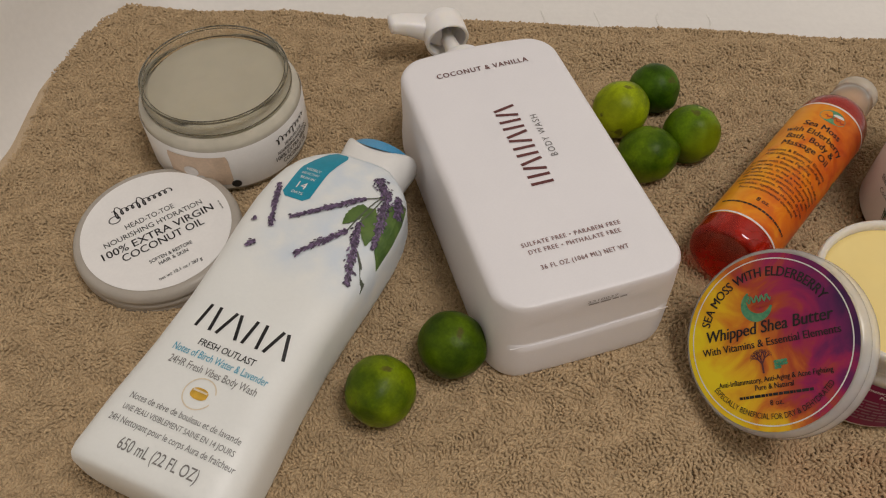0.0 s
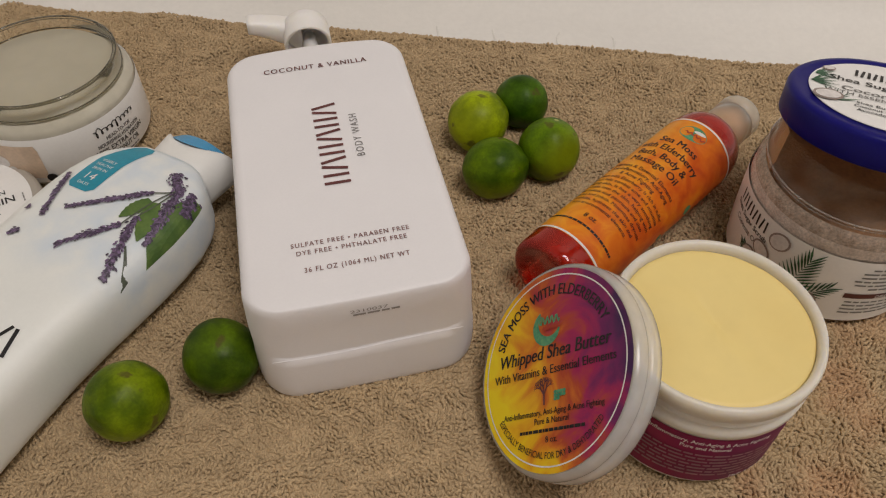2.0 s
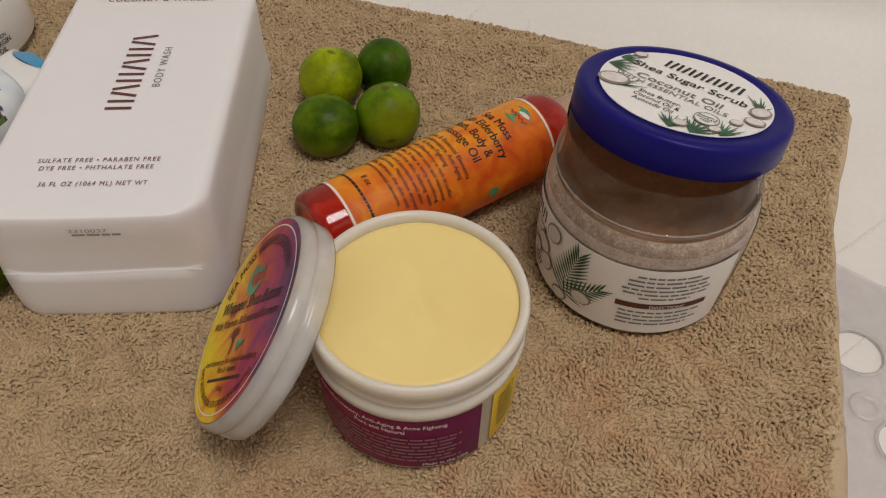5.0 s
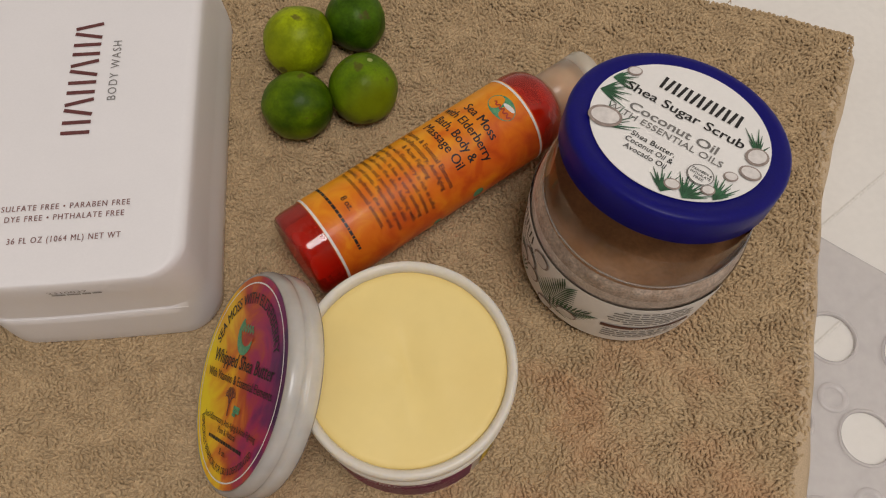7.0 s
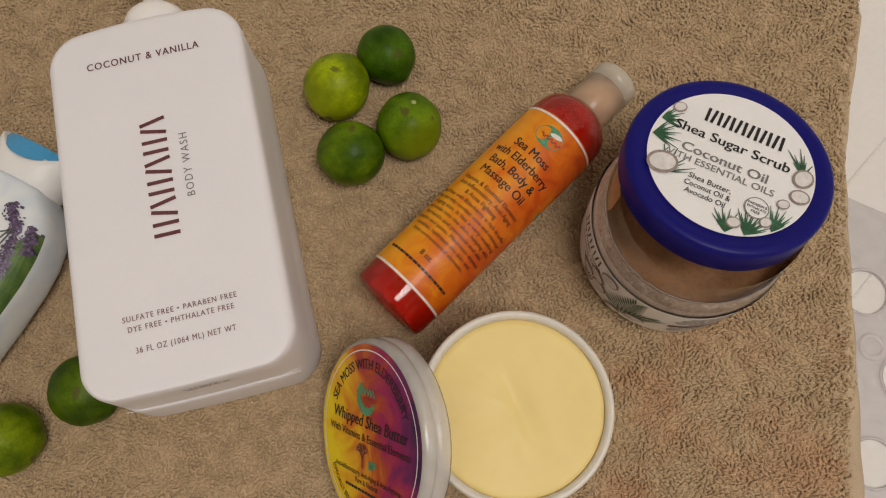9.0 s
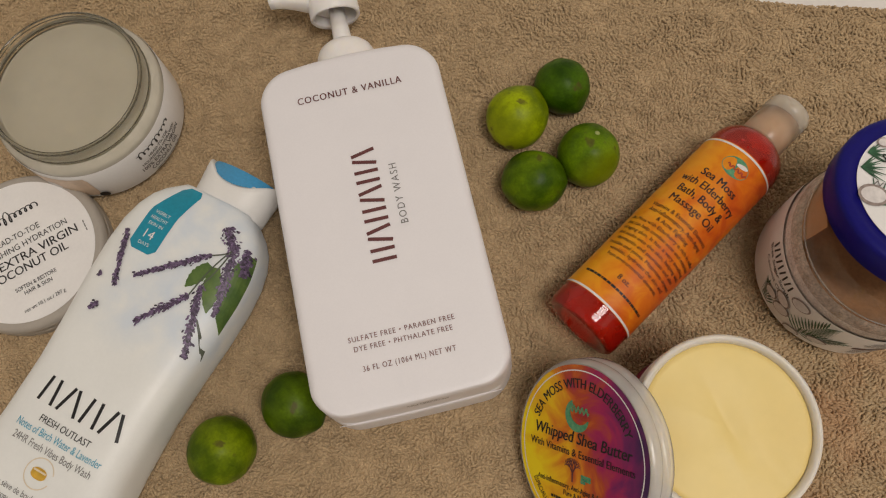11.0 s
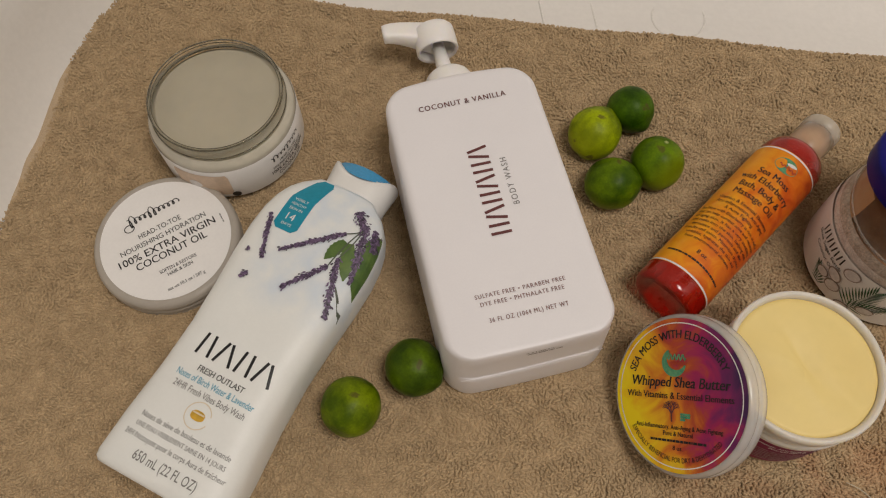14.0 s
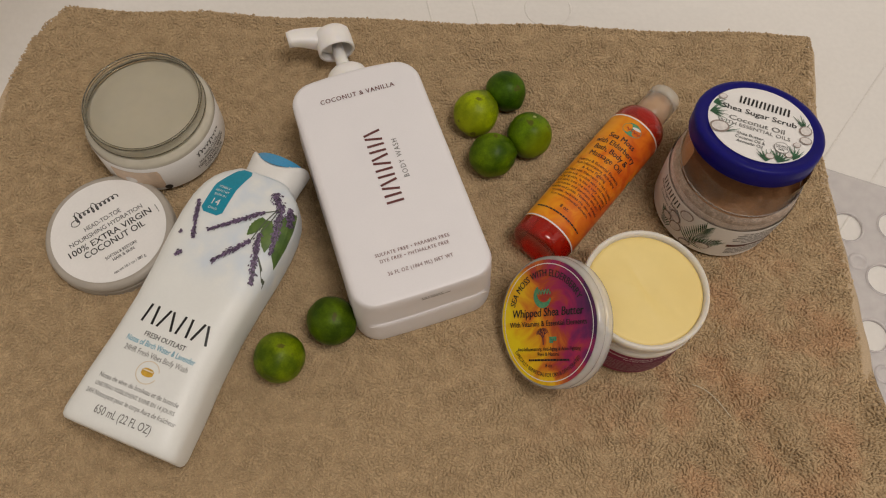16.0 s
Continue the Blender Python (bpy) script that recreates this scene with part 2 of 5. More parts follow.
def lime_skin(name, dark, light, way):
    """Green peel: mottled, with a yellow side, pores and a few brown scuffs."""
    mat = mk(name, tuple(c * 0.80 for c in dark), 0.38, 0.2, 75, 0.00012, 700, spread=0.16, other=tuple(c * 1.45 for c in light), ior=1.40)
    mat.node_tree.nodes["Principled BSDF"].inputs["Specular IOR Level"].default_value = 0.18
    n, l = links(mat)
    b = n["Principled BSDF"]
    co = n.new("ShaderNodeTexCoord")
    dot = n.new("ShaderNodeVectorMath")
    dot.operation = "DOT_PRODUCT"
    dot.inputs[1].default_value = way
    l.new(co.outputs["Object"], dot.inputs[0])
    r = n.new("ShaderNodeMapRange")
    r.inputs[1].default_value, r.inputs[2].default_value = 0.002, 0.017
    r.inputs[4].default_value = 0.5
    l.new(dot.outputs["Value"], r.inputs[0])
    mix = n.new("ShaderNodeMix")
    mix.data_type = "RGBA"
    old = b.inputs["Base Color"].links[0].from_socket
    l.new(r.outputs[0], mix.inputs[0])
    l.new(old, mix.inputs[6])
    mix.inputs[7].default_value = (0.33, 0.37, 0.008, 1)
    spot = n.new("ShaderNodeTexNoise")
    spot.inputs["Scale"].default_value, spot.inputs["Detail"].default_value = 95, 6
    l.new(co.outputs["Object"], spot.inputs["Vector"])
    r2 = n.new("ShaderNodeMapRange")
    r2.inputs[1].default_value, r2.inputs[2].default_value = 0.63, 0.69
    r2.inputs[4].default_value = 0.75
    l.new(spot.outputs["Fac"], r2.inputs[0])
    mix2 = n.new("ShaderNodeMix")
    mix2.data_type = "RGBA"
    l.new(r2.outputs[0], mix2.inputs[0])
    l.new(mix.outputs[2], mix2.inputs[6])
    mix2.inputs[7].default_value = (0.085, 0.062, 0.018, 1)
    l.new(mix2.outputs[2], b.inputs["Base Color"])
    return mat


def bleached(mat):
    """Pinkish faded blotches that an old towel has, over one end of it."""
    n, l = links(mat)
    b = n["Principled BSDF"]
    co = n.new("ShaderNodeTexCoord")
    patchy = n.new("ShaderNodeTexNoise")
    patchy.inputs["Scale"].default_value, patchy.inputs["Detail"].default_value = 30, 4
    l.new(co.outputs["Object"], patchy.inputs["Vector"])
    sep = n.new("ShaderNodeSeparateXYZ")
    l.new(co.outputs["Object"], sep.inputs[0])
    spots, near, low = (n.new("ShaderNodeMapRange") for _ in range(3))
    spots.inputs[1].default_value, spots.inputs[2].default_value = 0.47, 0.64
    near.inputs[1].default_value, near.inputs[2].default_value = 0.14, 0.25
    low.inputs[1].default_value, low.inputs[2].default_value = 0.33, 0.26
    l.new(patchy.outputs["Fac"], spots.inputs[0])
    l.new(sep.outputs["X"], near.inputs[0])
    l.new(sep.outputs["Y"], low.inputs[0])
    last = spots.outputs[0]
    for other in (near, low):
        m = n.new("ShaderNodeMath")
        m.operation = "MULTIPLY"
        l.new(last, m.inputs[0])
        l.new(other.outputs[0], m.inputs[1])
        last = m.outputs[0]
    mix = n.new("ShaderNodeMix")
    mix.data_type = "RGBA"
    mix.blend_type = "MULTIPLY"
    l.new(last, mix.inputs[0])
    l.new(b.inputs["Base Color"].links[0].from_socket, mix.inputs[6])
    mix.inputs[7].default_value = (1.07, 0.945, 0.915, 1)
    l.new(mix.outputs[2], b.inputs["Base Color"])


def misted(name):
    """White bottle plastic with a pale blue printed haze behind the flowers."""
    mat = mk(name, (0.82, 0.832, 0.81), 0.40, 0.03, 30, spread=0.01)
    n, l = links(mat)
    b = n["Principled BSDF"]
    co = n.new("ShaderNodeTexCoord")
    sep = n.new("ShaderNodeSeparateXYZ")
    l.new(co.outputs["Object"], sep.inputs[0])
    lo, hi = n.new("ShaderNodeMapRange"), n.new("ShaderNodeMapRange")
    lo.interpolation_type = hi.interpolation_type = "SMOOTHSTEP"
    lo.inputs[1].default_value, lo.inputs[2].default_value = 0.105, 0.135
    hi.inputs[1].default_value, hi.inputs[2].default_value = -0.036, -0.010
    l.new(sep.outputs["Y"], lo.inputs[0])
    l.new(sep.outputs["X"], hi.inputs[0])
    ns = n.new("ShaderNodeTexNoise")
    ns.inputs["Scale"].default_value, ns.inputs["Detail"].default_value = 60, 4
    l.new(co.outputs["Object"], ns.inputs["Vector"])
    r = n.new("ShaderNodeMapRange")
    r.inputs[1].default_value, r.inputs[2].default_value, r.inputs[4].default_value = 0.30, 0.72, 0.85
    l.new(ns.outputs["Fac"], r.inputs[0])
    m1, m2 = n.new("ShaderNodeMath"), n.new("ShaderNodeMath")
    m1.operation = m2.operation = "MULTIPLY"
    l.new(lo.outputs[0], m1.inputs[0])
    l.new(hi.outputs[0], m1.inputs[1])
    l.new(m1.outputs[0], m2.inputs[0])
    l.new(r.outputs[0], m2.inputs[1])
    mix = n.new("ShaderNodeMix")
    mix.data_type = "RGBA"
    l.new(m2.outputs[0], mix.inputs[0])
    l.new(b.inputs["Base Color"].links[0].from_socket, mix.inputs[6])
    mix.inputs[7].default_value = (0.60, 0.69, 0.80, 1)
    l.new(mix.outputs[2], b.inputs["Base Color"])
    return mat


M["oil"] = clear("red_oil", (1.0, 0.20, 0.035), 0.64, 0.06, (0.84, 0.022, 0.005))
M["misted"] = misted("misted_white_plastic")
for cloth in ("terry", "weave"):
    bleached(M[cloth])


# ---- mesh helpers ----
def empty(name, m, label="", category="", group="", kind=""):
    ob = new(name)
    ob.empty_display_size = 0.01
    ob.matrix_world = m
    return tagged(ob, label, category, group, kind)


def part(name, bm, material, parent=None, label="", smooth=True, m=None):
    me = bpy.data.meshes.new(name)
    if smooth:
        for f in bm.faces:
            f.smooth = True
    bm.to_mesh(me)
    bm.free()
    me.materials.append(material)
    ob = new(name, me)
    if parent:
        ob.parent = parent
    if m is not None:
        ob.matrix_basis = m
    return tagged(ob, label)


def loft(rings, close=True, ends=(True, True)):
    """Joins rings of points, one after another."""
    bm = bmesh.new()
    vs = [[bm.verts.new(p) for p in ring] for ring in rings]
    n = len(rings[0])
    for a, b in zip(vs, vs[1:]):
        for i in range(n if close else n - 1):
            j = (i + 1) % n
            bm.faces.new((a[i], a[j], b[j], b[i]))
    if close and ends[0]:
        bm.faces.new(vs[0][::-1])
    if close and ends[1]:
        bm.faces.new(vs[-1])
    bmesh.ops.recalc_face_normals(bm, faces=bm.faces)
    return bm


def lathe(profile, segs=72, ends=(True, True), arc=(0, 360)):
    """A turned shape from (radius, height) pairs."""
    full = arc[1] - arc[0] >= 360
    k = segs if full else segs + 1
    rings = []
    for r, z in profile:
        rings.append([(r * math.cos(radians(arc[0] + (arc[1] - arc[0]) * i / segs)), r * math.sin(radians(arc[0] + (arc[1] - arc[0]) * i / segs)), z) for i in range(k)])
    return loft(rings, full, ends)


def rounded(r, z0, z1, e=0.001, taper=0.0, n=3):
    """Profile of a solid disc with rounded rims."""
    p = [(r - e + e * math.sin(a), z0 + e - e * math.cos(a)) for a in np.linspace(0, math.pi / 2, n + 1)]
    p += [(r - taper - e + e * math.cos(a), z1 - e + e * math.sin(a)) for a in np.linspace(0, math.pi / 2, n + 1)]
    return p


def tube(points, radius, segs=8):
    rings = []
    pts = [Vector(p) for p in points]
    for i, p in enumerate(pts):
        d = (pts[min(i + 1, len(pts) - 1)] - pts[max(i - 1, 0)]).normalized()
        a = d.cross(Vector((0, 0, 1)) if abs(d.z) < 0.9 else Vector((1, 0, 0))).normalized()
        b = d.cross(a)
        r = radius[i] if hasattr(radius, "__len__") else radius
        rings.append([p + a * r * math.cos(k * math.tau / segs) + b * r * math.sin(k * math.tau / segs) for k in range(segs)])
    return loft(rings)


# ---- printing ----
def letters(text, bold=0.0, spacing=1.0):
    cu = bpy.data.curves.new("letters", "FONT")
    cu.body, cu.align_x, cu.resolution_u, cu.space_character = text, "LEFT", 3, spacing
    ob = bpy.data.objects.new("letters", cu)
    scene.collection.objects.link(ob)
    bpy.context.view_layer.update()
    me = bpy.data.meshes.new_from_object(ob.evaluated_get(bpy.context.evaluated_depsgraph_get()))
    bpy.data.objects.remove(ob)
    bpy.data.curves.remove(cu)
    bm = bmesh.new()
    bm.from_mesh(me)
    bpy.data.meshes.remove(me)
    if bold:                                              # heavier strokes: the same letters again, a hair to the side
        again = bmesh.ops.duplicate(bm, geom=bm.verts[:] + bm.edges[:] + bm.faces[:])["geom"]
        for v in again:
            if isinstance(v, bmesh.types.BMVert):
                v.co.x += bold * 1.6
                v.co.z = 0.02
    return bm


def width_of(bm):
    xs = [v.co.x for v in bm.verts]
    return min(xs), max(xs)


CAP = 0.0


def printed(text, ink, parent, place, at, h, width=None, bold=0.0, slant=0.0, name="printed_text", lift=0.00022, spacing=1.0):
    """Letters of cap height h, centred at (u, v) = at on their base line, laid on a surface by place(u, v)."""
    global CAP
    if not CAP:
        t = letters("H")
        CAP = max(v.co.y for v in t.verts)
        t.free()
    bm = letters(text, bold, spacing)
    x0, x1 = width_of(bm)
    k = h / CAP
    kx = width / (x1 - x0) if width else k
    for v in bm.verts:
        u, w = (v.co.x - (x0 + x1) / 2) * kx, v.co.y * k
        v.co = place(at[0] + u + slant * w, at[1] + w, lift + v.co.z * 0.002)
    bmesh.ops.recalc_face_normals(bm, faces=bm.faces)
    return part(name, bm, ink, parent, smooth=False)


def ribbon(bm, pts, widths, place, lift, cols=3):
    """A strip of given widths along (u, v) points, laid on a surface."""
    rows = []
    for i, (u, v) in enumerate(pts):
        a, b = pts[max(i - 1, 0)], pts[min(i + 1, len(pts) - 1)]
        d = Vector((b[0] - a[0], b[1] - a[1])).normalized()
        w = widths[i] if hasattr(widths, "__len__") else widths
        rows.append([bm.verts.new(place(u - d.y * w * s, v + d.x * w * s, lift)) for s in np.linspace(0.5, -0.5, cols)])
    for a, b in zip(rows, rows[1:]):
        for i in range(cols - 1):
            bm.faces.new((a[i], a[i + 1], b[i + 1], b[i]))


def blot(bm, u, v, ru, rv, turn, place, lift, n=8):
    c, s = math.cos(turn), math.sin(turn)
    mid = bm.verts.new(place(u, v, lift))
    ring = [bm.verts.new(place(u + c * ru * math.cos(a) - s * rv * math.sin(a), v + s * ru * math.cos(a) + c * rv * math.sin(a), lift)) for a in np.linspace(0, math.tau, n, endpoint=False)]
    for i in range(n):
        bm.faces.new((mid, ring[i], ring[(i + 1) % n]))


def mark(name, ink, parent, draw, label="", smooth=False):
    bm = bmesh.new()
    draw(bm)
    bmesh.ops.recalc_face_normals(bm, faces=bm.faces)
    return part(name, bm, ink, parent, label, smooth)


def bars(name, ink, parent, place, lines, lift=0.00022, short=False):
    """Plain bars: (u0, v, u1, height), broken into word-long strokes."""
    rng = random.Random(len(lines) + int(abs(lines[0][0]) * 1e5))
    bm = bmesh.new()
    for u0, v, u1, h in lines:
        u = u0
        while u < u1 - h * 0.5:
            w = min(rng.uniform(0.6, 2.4) * h if short else rng.uniform(2.0, 6.5) * h, u1 - u)
            k = max(2, int(w / 0.003) + 1)
            ribbon(bm, [(u + w * i / k, v) for i in range(k + 1)], h, place, lift)
            u += w + h * (0.28 if short else 0.7)
    bmesh.ops.recalc_face_normals(bm, faces=bm.faces)
    return part(name, bm, ink, parent, smooth=False)


def strokes(name, ink, parent, place, u0, u1, v0, v1, n, thick, lift=0.00022, ways=None):
    """A wordmark as plain upright strokes."""
    for i in range(n):
        bm = bmesh.new()
        u = u0 + (u1 - u0) * (i + 0.5) / n
        lean = (ways[i % len(ways)] if ways else 0) * (v1 - v0)
        ribbon(bm, [(u - lean / 2, v0), (u, (v0 + v1) / 2), (u + lean / 2, v1)], thick, place, lift)
        bmesh.ops.recalc_face_normals(bm, faces=bm.faces)
        part(name, bm, ink, parent, smooth=False)


def patch(u0, u1, v0, v1, nu, nv, place, lift, corner=0.0):
    """A sheet laid on a surface, with rounded corners."""
    bm = bmesh.new()
    rows = []
    for j in range(nv + 1):
        t = j / nv
        v = v0 + (v1 - v0) * t
        d = min(v - v0, v1 - v)
        cut = corner - math.sqrt(max(0, corner ** 2 - (corner - d) ** 2)) if d < corner else 0
        rows.append([bm.verts.new(place(u0 + cut + (u1 - u0 - 2 * cut) * i / nu, v, lift)) for i in range(nu + 1)])
    for a, b in zip(rows, rows[1:]):
        for i in range(nu):
            bm.faces.new((a[i], a[i + 1], b[i + 1], b[i]))
    bmesh.ops.recalc_face_normals(bm, faces=bm.faces)
    return bm


def flat_at(z):
    return lambda u, v, lift: Vector((u, v, z + lift))


def round_at(r, z=0.0, start=0.0):
    """Round an upright cylinder: u runs along the girth from the angle start, v is the height."""
    return lambda u, v, lift: Vector(((r + lift) * math.cos(radians(start) + u / r), (r + lift) * math.sin(radians(start) + u / r), z + v))


def arc_at(z, R, mid):
    """On a disc: u runs clockwise round radius R from the angle mid, v outwards."""
    return lambda u, v, lift: Vector(((R + v) * math.cos(radians(mid) - u / R), (R + v) * math.sin(radians(mid) - u / R), z + lift))


def arc_under(z, R, mid):
    """On a disc, reading left to right along its lower rim."""
    return lambda u, v, lift: Vector(((R - v) * math.cos(radians(mid) + u / R), (R - v) * math.sin(radians(mid) + u / R), z + lift))


# ---- the bathroom and its tub ----
def slab(name, x0, x1, y0, y1, z0, z1, material, label):
    bm = bmesh.new()
    bmesh.ops.create_cube(bm, size=1, matrix=Matrix.Translation(((x0 + x1) / 2, (y0 + y1) / 2, (z0 + z1) / 2)) @ Matrix.Diagonal((x1 - x0, y1 - y0, z1 - z0, 1)))
    return tagged(part(name, bm, material, None, label, False), label, name.split("_")[0], kind="structure")


slab("wall_north", -0.60, 1.40, 0.74, 0.84, -0.30, 2.20, M["wall"], "plain pale painted wall behind the bathtub")
slab("wall_west", -0.60, -0.50, -1.80, 0.74, -0.30, 2.20, M["wall"], "plain pale painted wall at the tub's end")
slab("wall_east", 1.40, 1.50, -1.80, 0.84, -0.30, 2.20, M["wall"], "plain pale painted bathroom wall")
slab("wall_south", -0.60, 1.40, -1.90, -1.80, -0.30, 2.20, M["wall"], "plain pale painted wall behind the viewer")
slab("ceiling", -0.60, 1.50, -1.90, 0.84, 2.20, 2.30, M["wall"], "plain pale painted bathroom ceiling")
slab("floor", -0.60, 1.50, -1.90, 0.84, -0.40, -0.30, M["room_floor"], "grey tiled bathroom floor beside the tub")


def bathtub():
    cx, cy, n = 0.40, 0.275, 14
    rings = []

    def ring(hx, hy, r, z):
        r = min(r, hy - 0.01)
        pts = []
        for sx, sy, a0 in ((1, 1, 0), (-1, 1, 90), (-1, -1, 180), (1, -1, 270)):
            for k in range(n + 1):
                a = radians(a0 + 90 * k / n)
                pts.append((cx + sx * (hx - r) + r * math.cos(a), cy + sy * (hy - r) + r * math.sin(a), z))
        rings.append(pts)

    ring(0.02, 0.02, 0.01, TUB)
    ring(0.636, 0.260, 0.125, TUB)
    for a in np.linspace(0, 80, 9):
        ring(0.640 + 0.046 * math.sin(radians(a)), 0.262 + 0.066 * math.sin(radians(a)), 0.13 + 0.085 * math.sin(radians(a)), TUB + 0.085 * (1 - math.cos(radians(a))))
    ring(0.77, 0.385, 0.25, 0.30)
    for a in np.linspace(10, 90, 5):
        ring(0.815 - 0.015 * math.cos(radians(a)), 0.40 - 0.015 * math.cos(radians(a)), 0.26, 0.30 + 0.015 * math.sin(radians(a)))
    ring(0.885, 0.455, 0.05, 0.315)
    ring(0.895, 0.464, 0.05, 0.305)
    ring(0.895, 0.464, 0.05, -0.30)
    return tagged(part("bathtub", loft(rings, True, (True, True)), M["tub"]), "glossy white acrylic bathtub with rounded inner corners", "bathtub", kind="structure")


bathtub()
lamp_base = lathe(rounded(0.42, 2.135, 2.20, 0.01), 48)
lamp_ob = tagged(part("ceiling_light", lamp_base, M["pump"], None, m=pose(0.72, -0.08, 0)), "round white ceiling light above the tub", "lamp")


def grip_film():
    """Edges of thin clear film strips and a dot stuck to the tub floor."""
    def edge_line(a, b, parent):
        d = Vector((b[0] - a[0], b[1] - a[1])).normalized()
        n = Vector((-d.y, d.x)) * 0.0009
        rows = [[(p[0] + n.x * s, p[1] + n.y * s, TUB + h) for s, h in ((-1, 0.0001), (-0.5, 0.0004), (0.5, 0.0004), (1, 0.0001))] for p in (a, b)]
        part("edge", loft(rows, False), M["grip_edge"], parent)

    for a, b, w, label in (((0.096, 0.600), (0.130, 0.440), 0.041, "thin clear non-slip strip stuck on the white tub floor"), ((0.376, 0.282), (0.546, 0.502), 0.041, "thin clear non-slip strip running under the vinyl mat")):
        d = Vector((b[0] - a[0], b[1] - a[1])).normalized()
        p = Vector((-d.y, d.x)) * w / 2
        film = empty("grip_strip", Matrix.Identity(4), label, "non-slip strip", "non-slip film on the tub floor")
        for s in (-1, 1):
            edge_line((a[0] + p.x * s, a[1] + p.y * s), (b[0] + p.x * s, b[1] + p.y * s), film)
    dot = empty("grip_dot", pose(0.199, 0.532, TUB), "round clear non-slip dot stuck on the white tub floor", "non-slip dot", "non-slip film on the tub floor")
    part("edge", lathe([(0.0200, 0.0001), (0.0205, 0.0004), (0.0214, 0.0004), (0.0218, 0.0001)], 48, (False, False)), M["grip_edge"], dot)


grip_film()


def bath_mat():
    """Clear grey vinyl mat with round drain holes and suction cups, half under the towel."""
    base = empty("bath_mat", pose(0, 0, TUB + 0.0012), "clear grey vinyl bath mat with round drain holes, under the towel", "bath mat")
    cu = bpy.data.curves.new("outline", "CURVE")
    cu.dimensions, cu.fill_mode, cu.extrude = "2D", "BOTH", 0.0007

    def spline(pts):
        s = cu.splines.new("POLY")
        s.points.add(len(pts) - 1)
        for q, (x, y) in zip(s.points, pts):
            q.co = (x, y, 0, 1)
        s.use_cyclic_u = True

    edge = [(0.345, 0.02), (0.345, 0.36), (0.36, 0.376), (0.385, 0.379), (0.41, 0.370)]
    edge += [(0.43, 0.362), (0.47, 0.347), (0.55, 0.325), (0.70, 0.31), (0.70, 0.02)]
    spline(edge)
    holes = []
    for i in range(-1, 6):
        for j in range(-1, 7):
            x, y = 0.4275 + 0.0190 * (j % 2) + 0.038 * i, 0.3115 - 0.0455 * j
            r = 0.0122
            top = 0.379 - max(0, x - 0.385) * 0.36
            if 0.365 < x < 0.67 and 0.05 < y < top - 0.03:
                holes.append((x, y, r))
                spline([(x + r * math.cos(a), y + r * math.sin(a)) for a in np.linspace(0, math.tau, 40, endpoint=False)])
    ob = bpy.data.objects.new("outline", cu)
    scene.collection.objects.link(ob)
    bpy.context.view_layer.update()
    me = bpy.data.meshes.new_from_object(ob.evaluated_get(bpy.context.evaluated_depsgraph_get()))
    bpy.data.objects.remove(ob)
    bm = bmesh.new()
    bm.from_mesh(me)
    bpy.data.meshes.remove(me)
    part("sheet", bm, M["vinyl"], base, smooth=False)
    for x, y, r in holes:
        if x < 0.53 and y > 0.12:
            part("hole_rim", lathe([(r - 0.0002, -0.0008), (r, 0.0014), (r + 0.0012, 0.0014), (r + 0.0016, 0.0006)], 40, (False, False)), M["vinyl"], base, m=pose(x, y, 0))
            part("suction_cup", lathe([(0.0075, 0.0008), (0.007, 0.0014), (0.0055, 0.0014), (0.0045, 0.0009)], 32, (False, False)), M["vinyl"], base, m=pose(x + 0.0025, y - 0.0300, 0))
    return base


bath_mat()


# ---- towel ----
def smoothstep(a, b, x):
    t = np.clip((x - a) / (b - a), 0, 1)
    return t * t * (3 - 2 * t)


def towel_left(y):
    return -0.269 - 0.010 * smoothstep(0.40, 0.51, y) - 0.009 * smoothstep(0.38, 0.28, y) - 0.02 * smoothstep(0.28, 0.1, y)


def towel_right(y):
    return 0.4148 + 0.012 * smoothstep(0.37, 0.49, y) + 0.010 * smoothstep(0.24, 0.10, y)


def towel_back(x):
    return 0.508 - 0.030 * x + 0.0015 * np.sin(x * 40) + 0.010 * smoothstep(-0.15, -0.28, x)


TOP = -0.0085


def towel_height(x, y):
    z = TOP + 0.0012 * np.sin(17 * x + 5 * y) * np.sin(13 * y - 6 * x) + 0.0008 * np.sin(43 * x - 21 * y + 1) * np.sin(37 * y + 9 * x)
    z += 0.0035 * smoothstep(0.44, 0.475, y)
    for cx, cy, dx, dy, w, l, h in ((0.322, 0.150, 0.35, -0.94, 0.009, 0.05, 0.005), (0.372, 0.14, 0.3, -0.95, 0.014, 0.06, 0.005), (0.16, 0.07, 0.95, -0.2, 0.02, 0.08, 0.005), (-0.225, 0.355, 0.93, 0.2, 0.010, 0.04, 0.003), (0.05, 0.13, 0.8, 0.5, 0.03, 0.06, 0.003), (0.150, 0.197, 1.0, 0.0, 0.020, 0.03, 0.0024), (0.40, 0.22, 0.1, 1.0, 0.012, 0.06, 0.004), (-0.20, 0.24, 0.5, 0.85, 0.02, 0.05, 0.003), (0.10, 0.46, 1.0, 0.1, 0.014, 0.10, 0.0025),
                                    (0.309, 0.173, 0.32, -0.95, 0.008, 0.040, -0.0120), (0.344, 0.173, 0.95, -0.2, 0.007, 0.016, -0.0080), (0.333, 0.140, 0.43, -0.9, 0.008, 0.034, -0.0120), (0.292, 0.128, 0.7, -0.7, 0.009, 0.034, -0.0110), (0.403, 0.165, 0.3, 0.95, 0.010, 0.045, -0.0090)):
        along = (x - cx) * dx + (y - cy) * dy
        off = (x - cx) * dy - (y - cy) * dx
        z = z + h * np.exp(-(off / w) ** 2 - (along / l) ** 2)
    return z


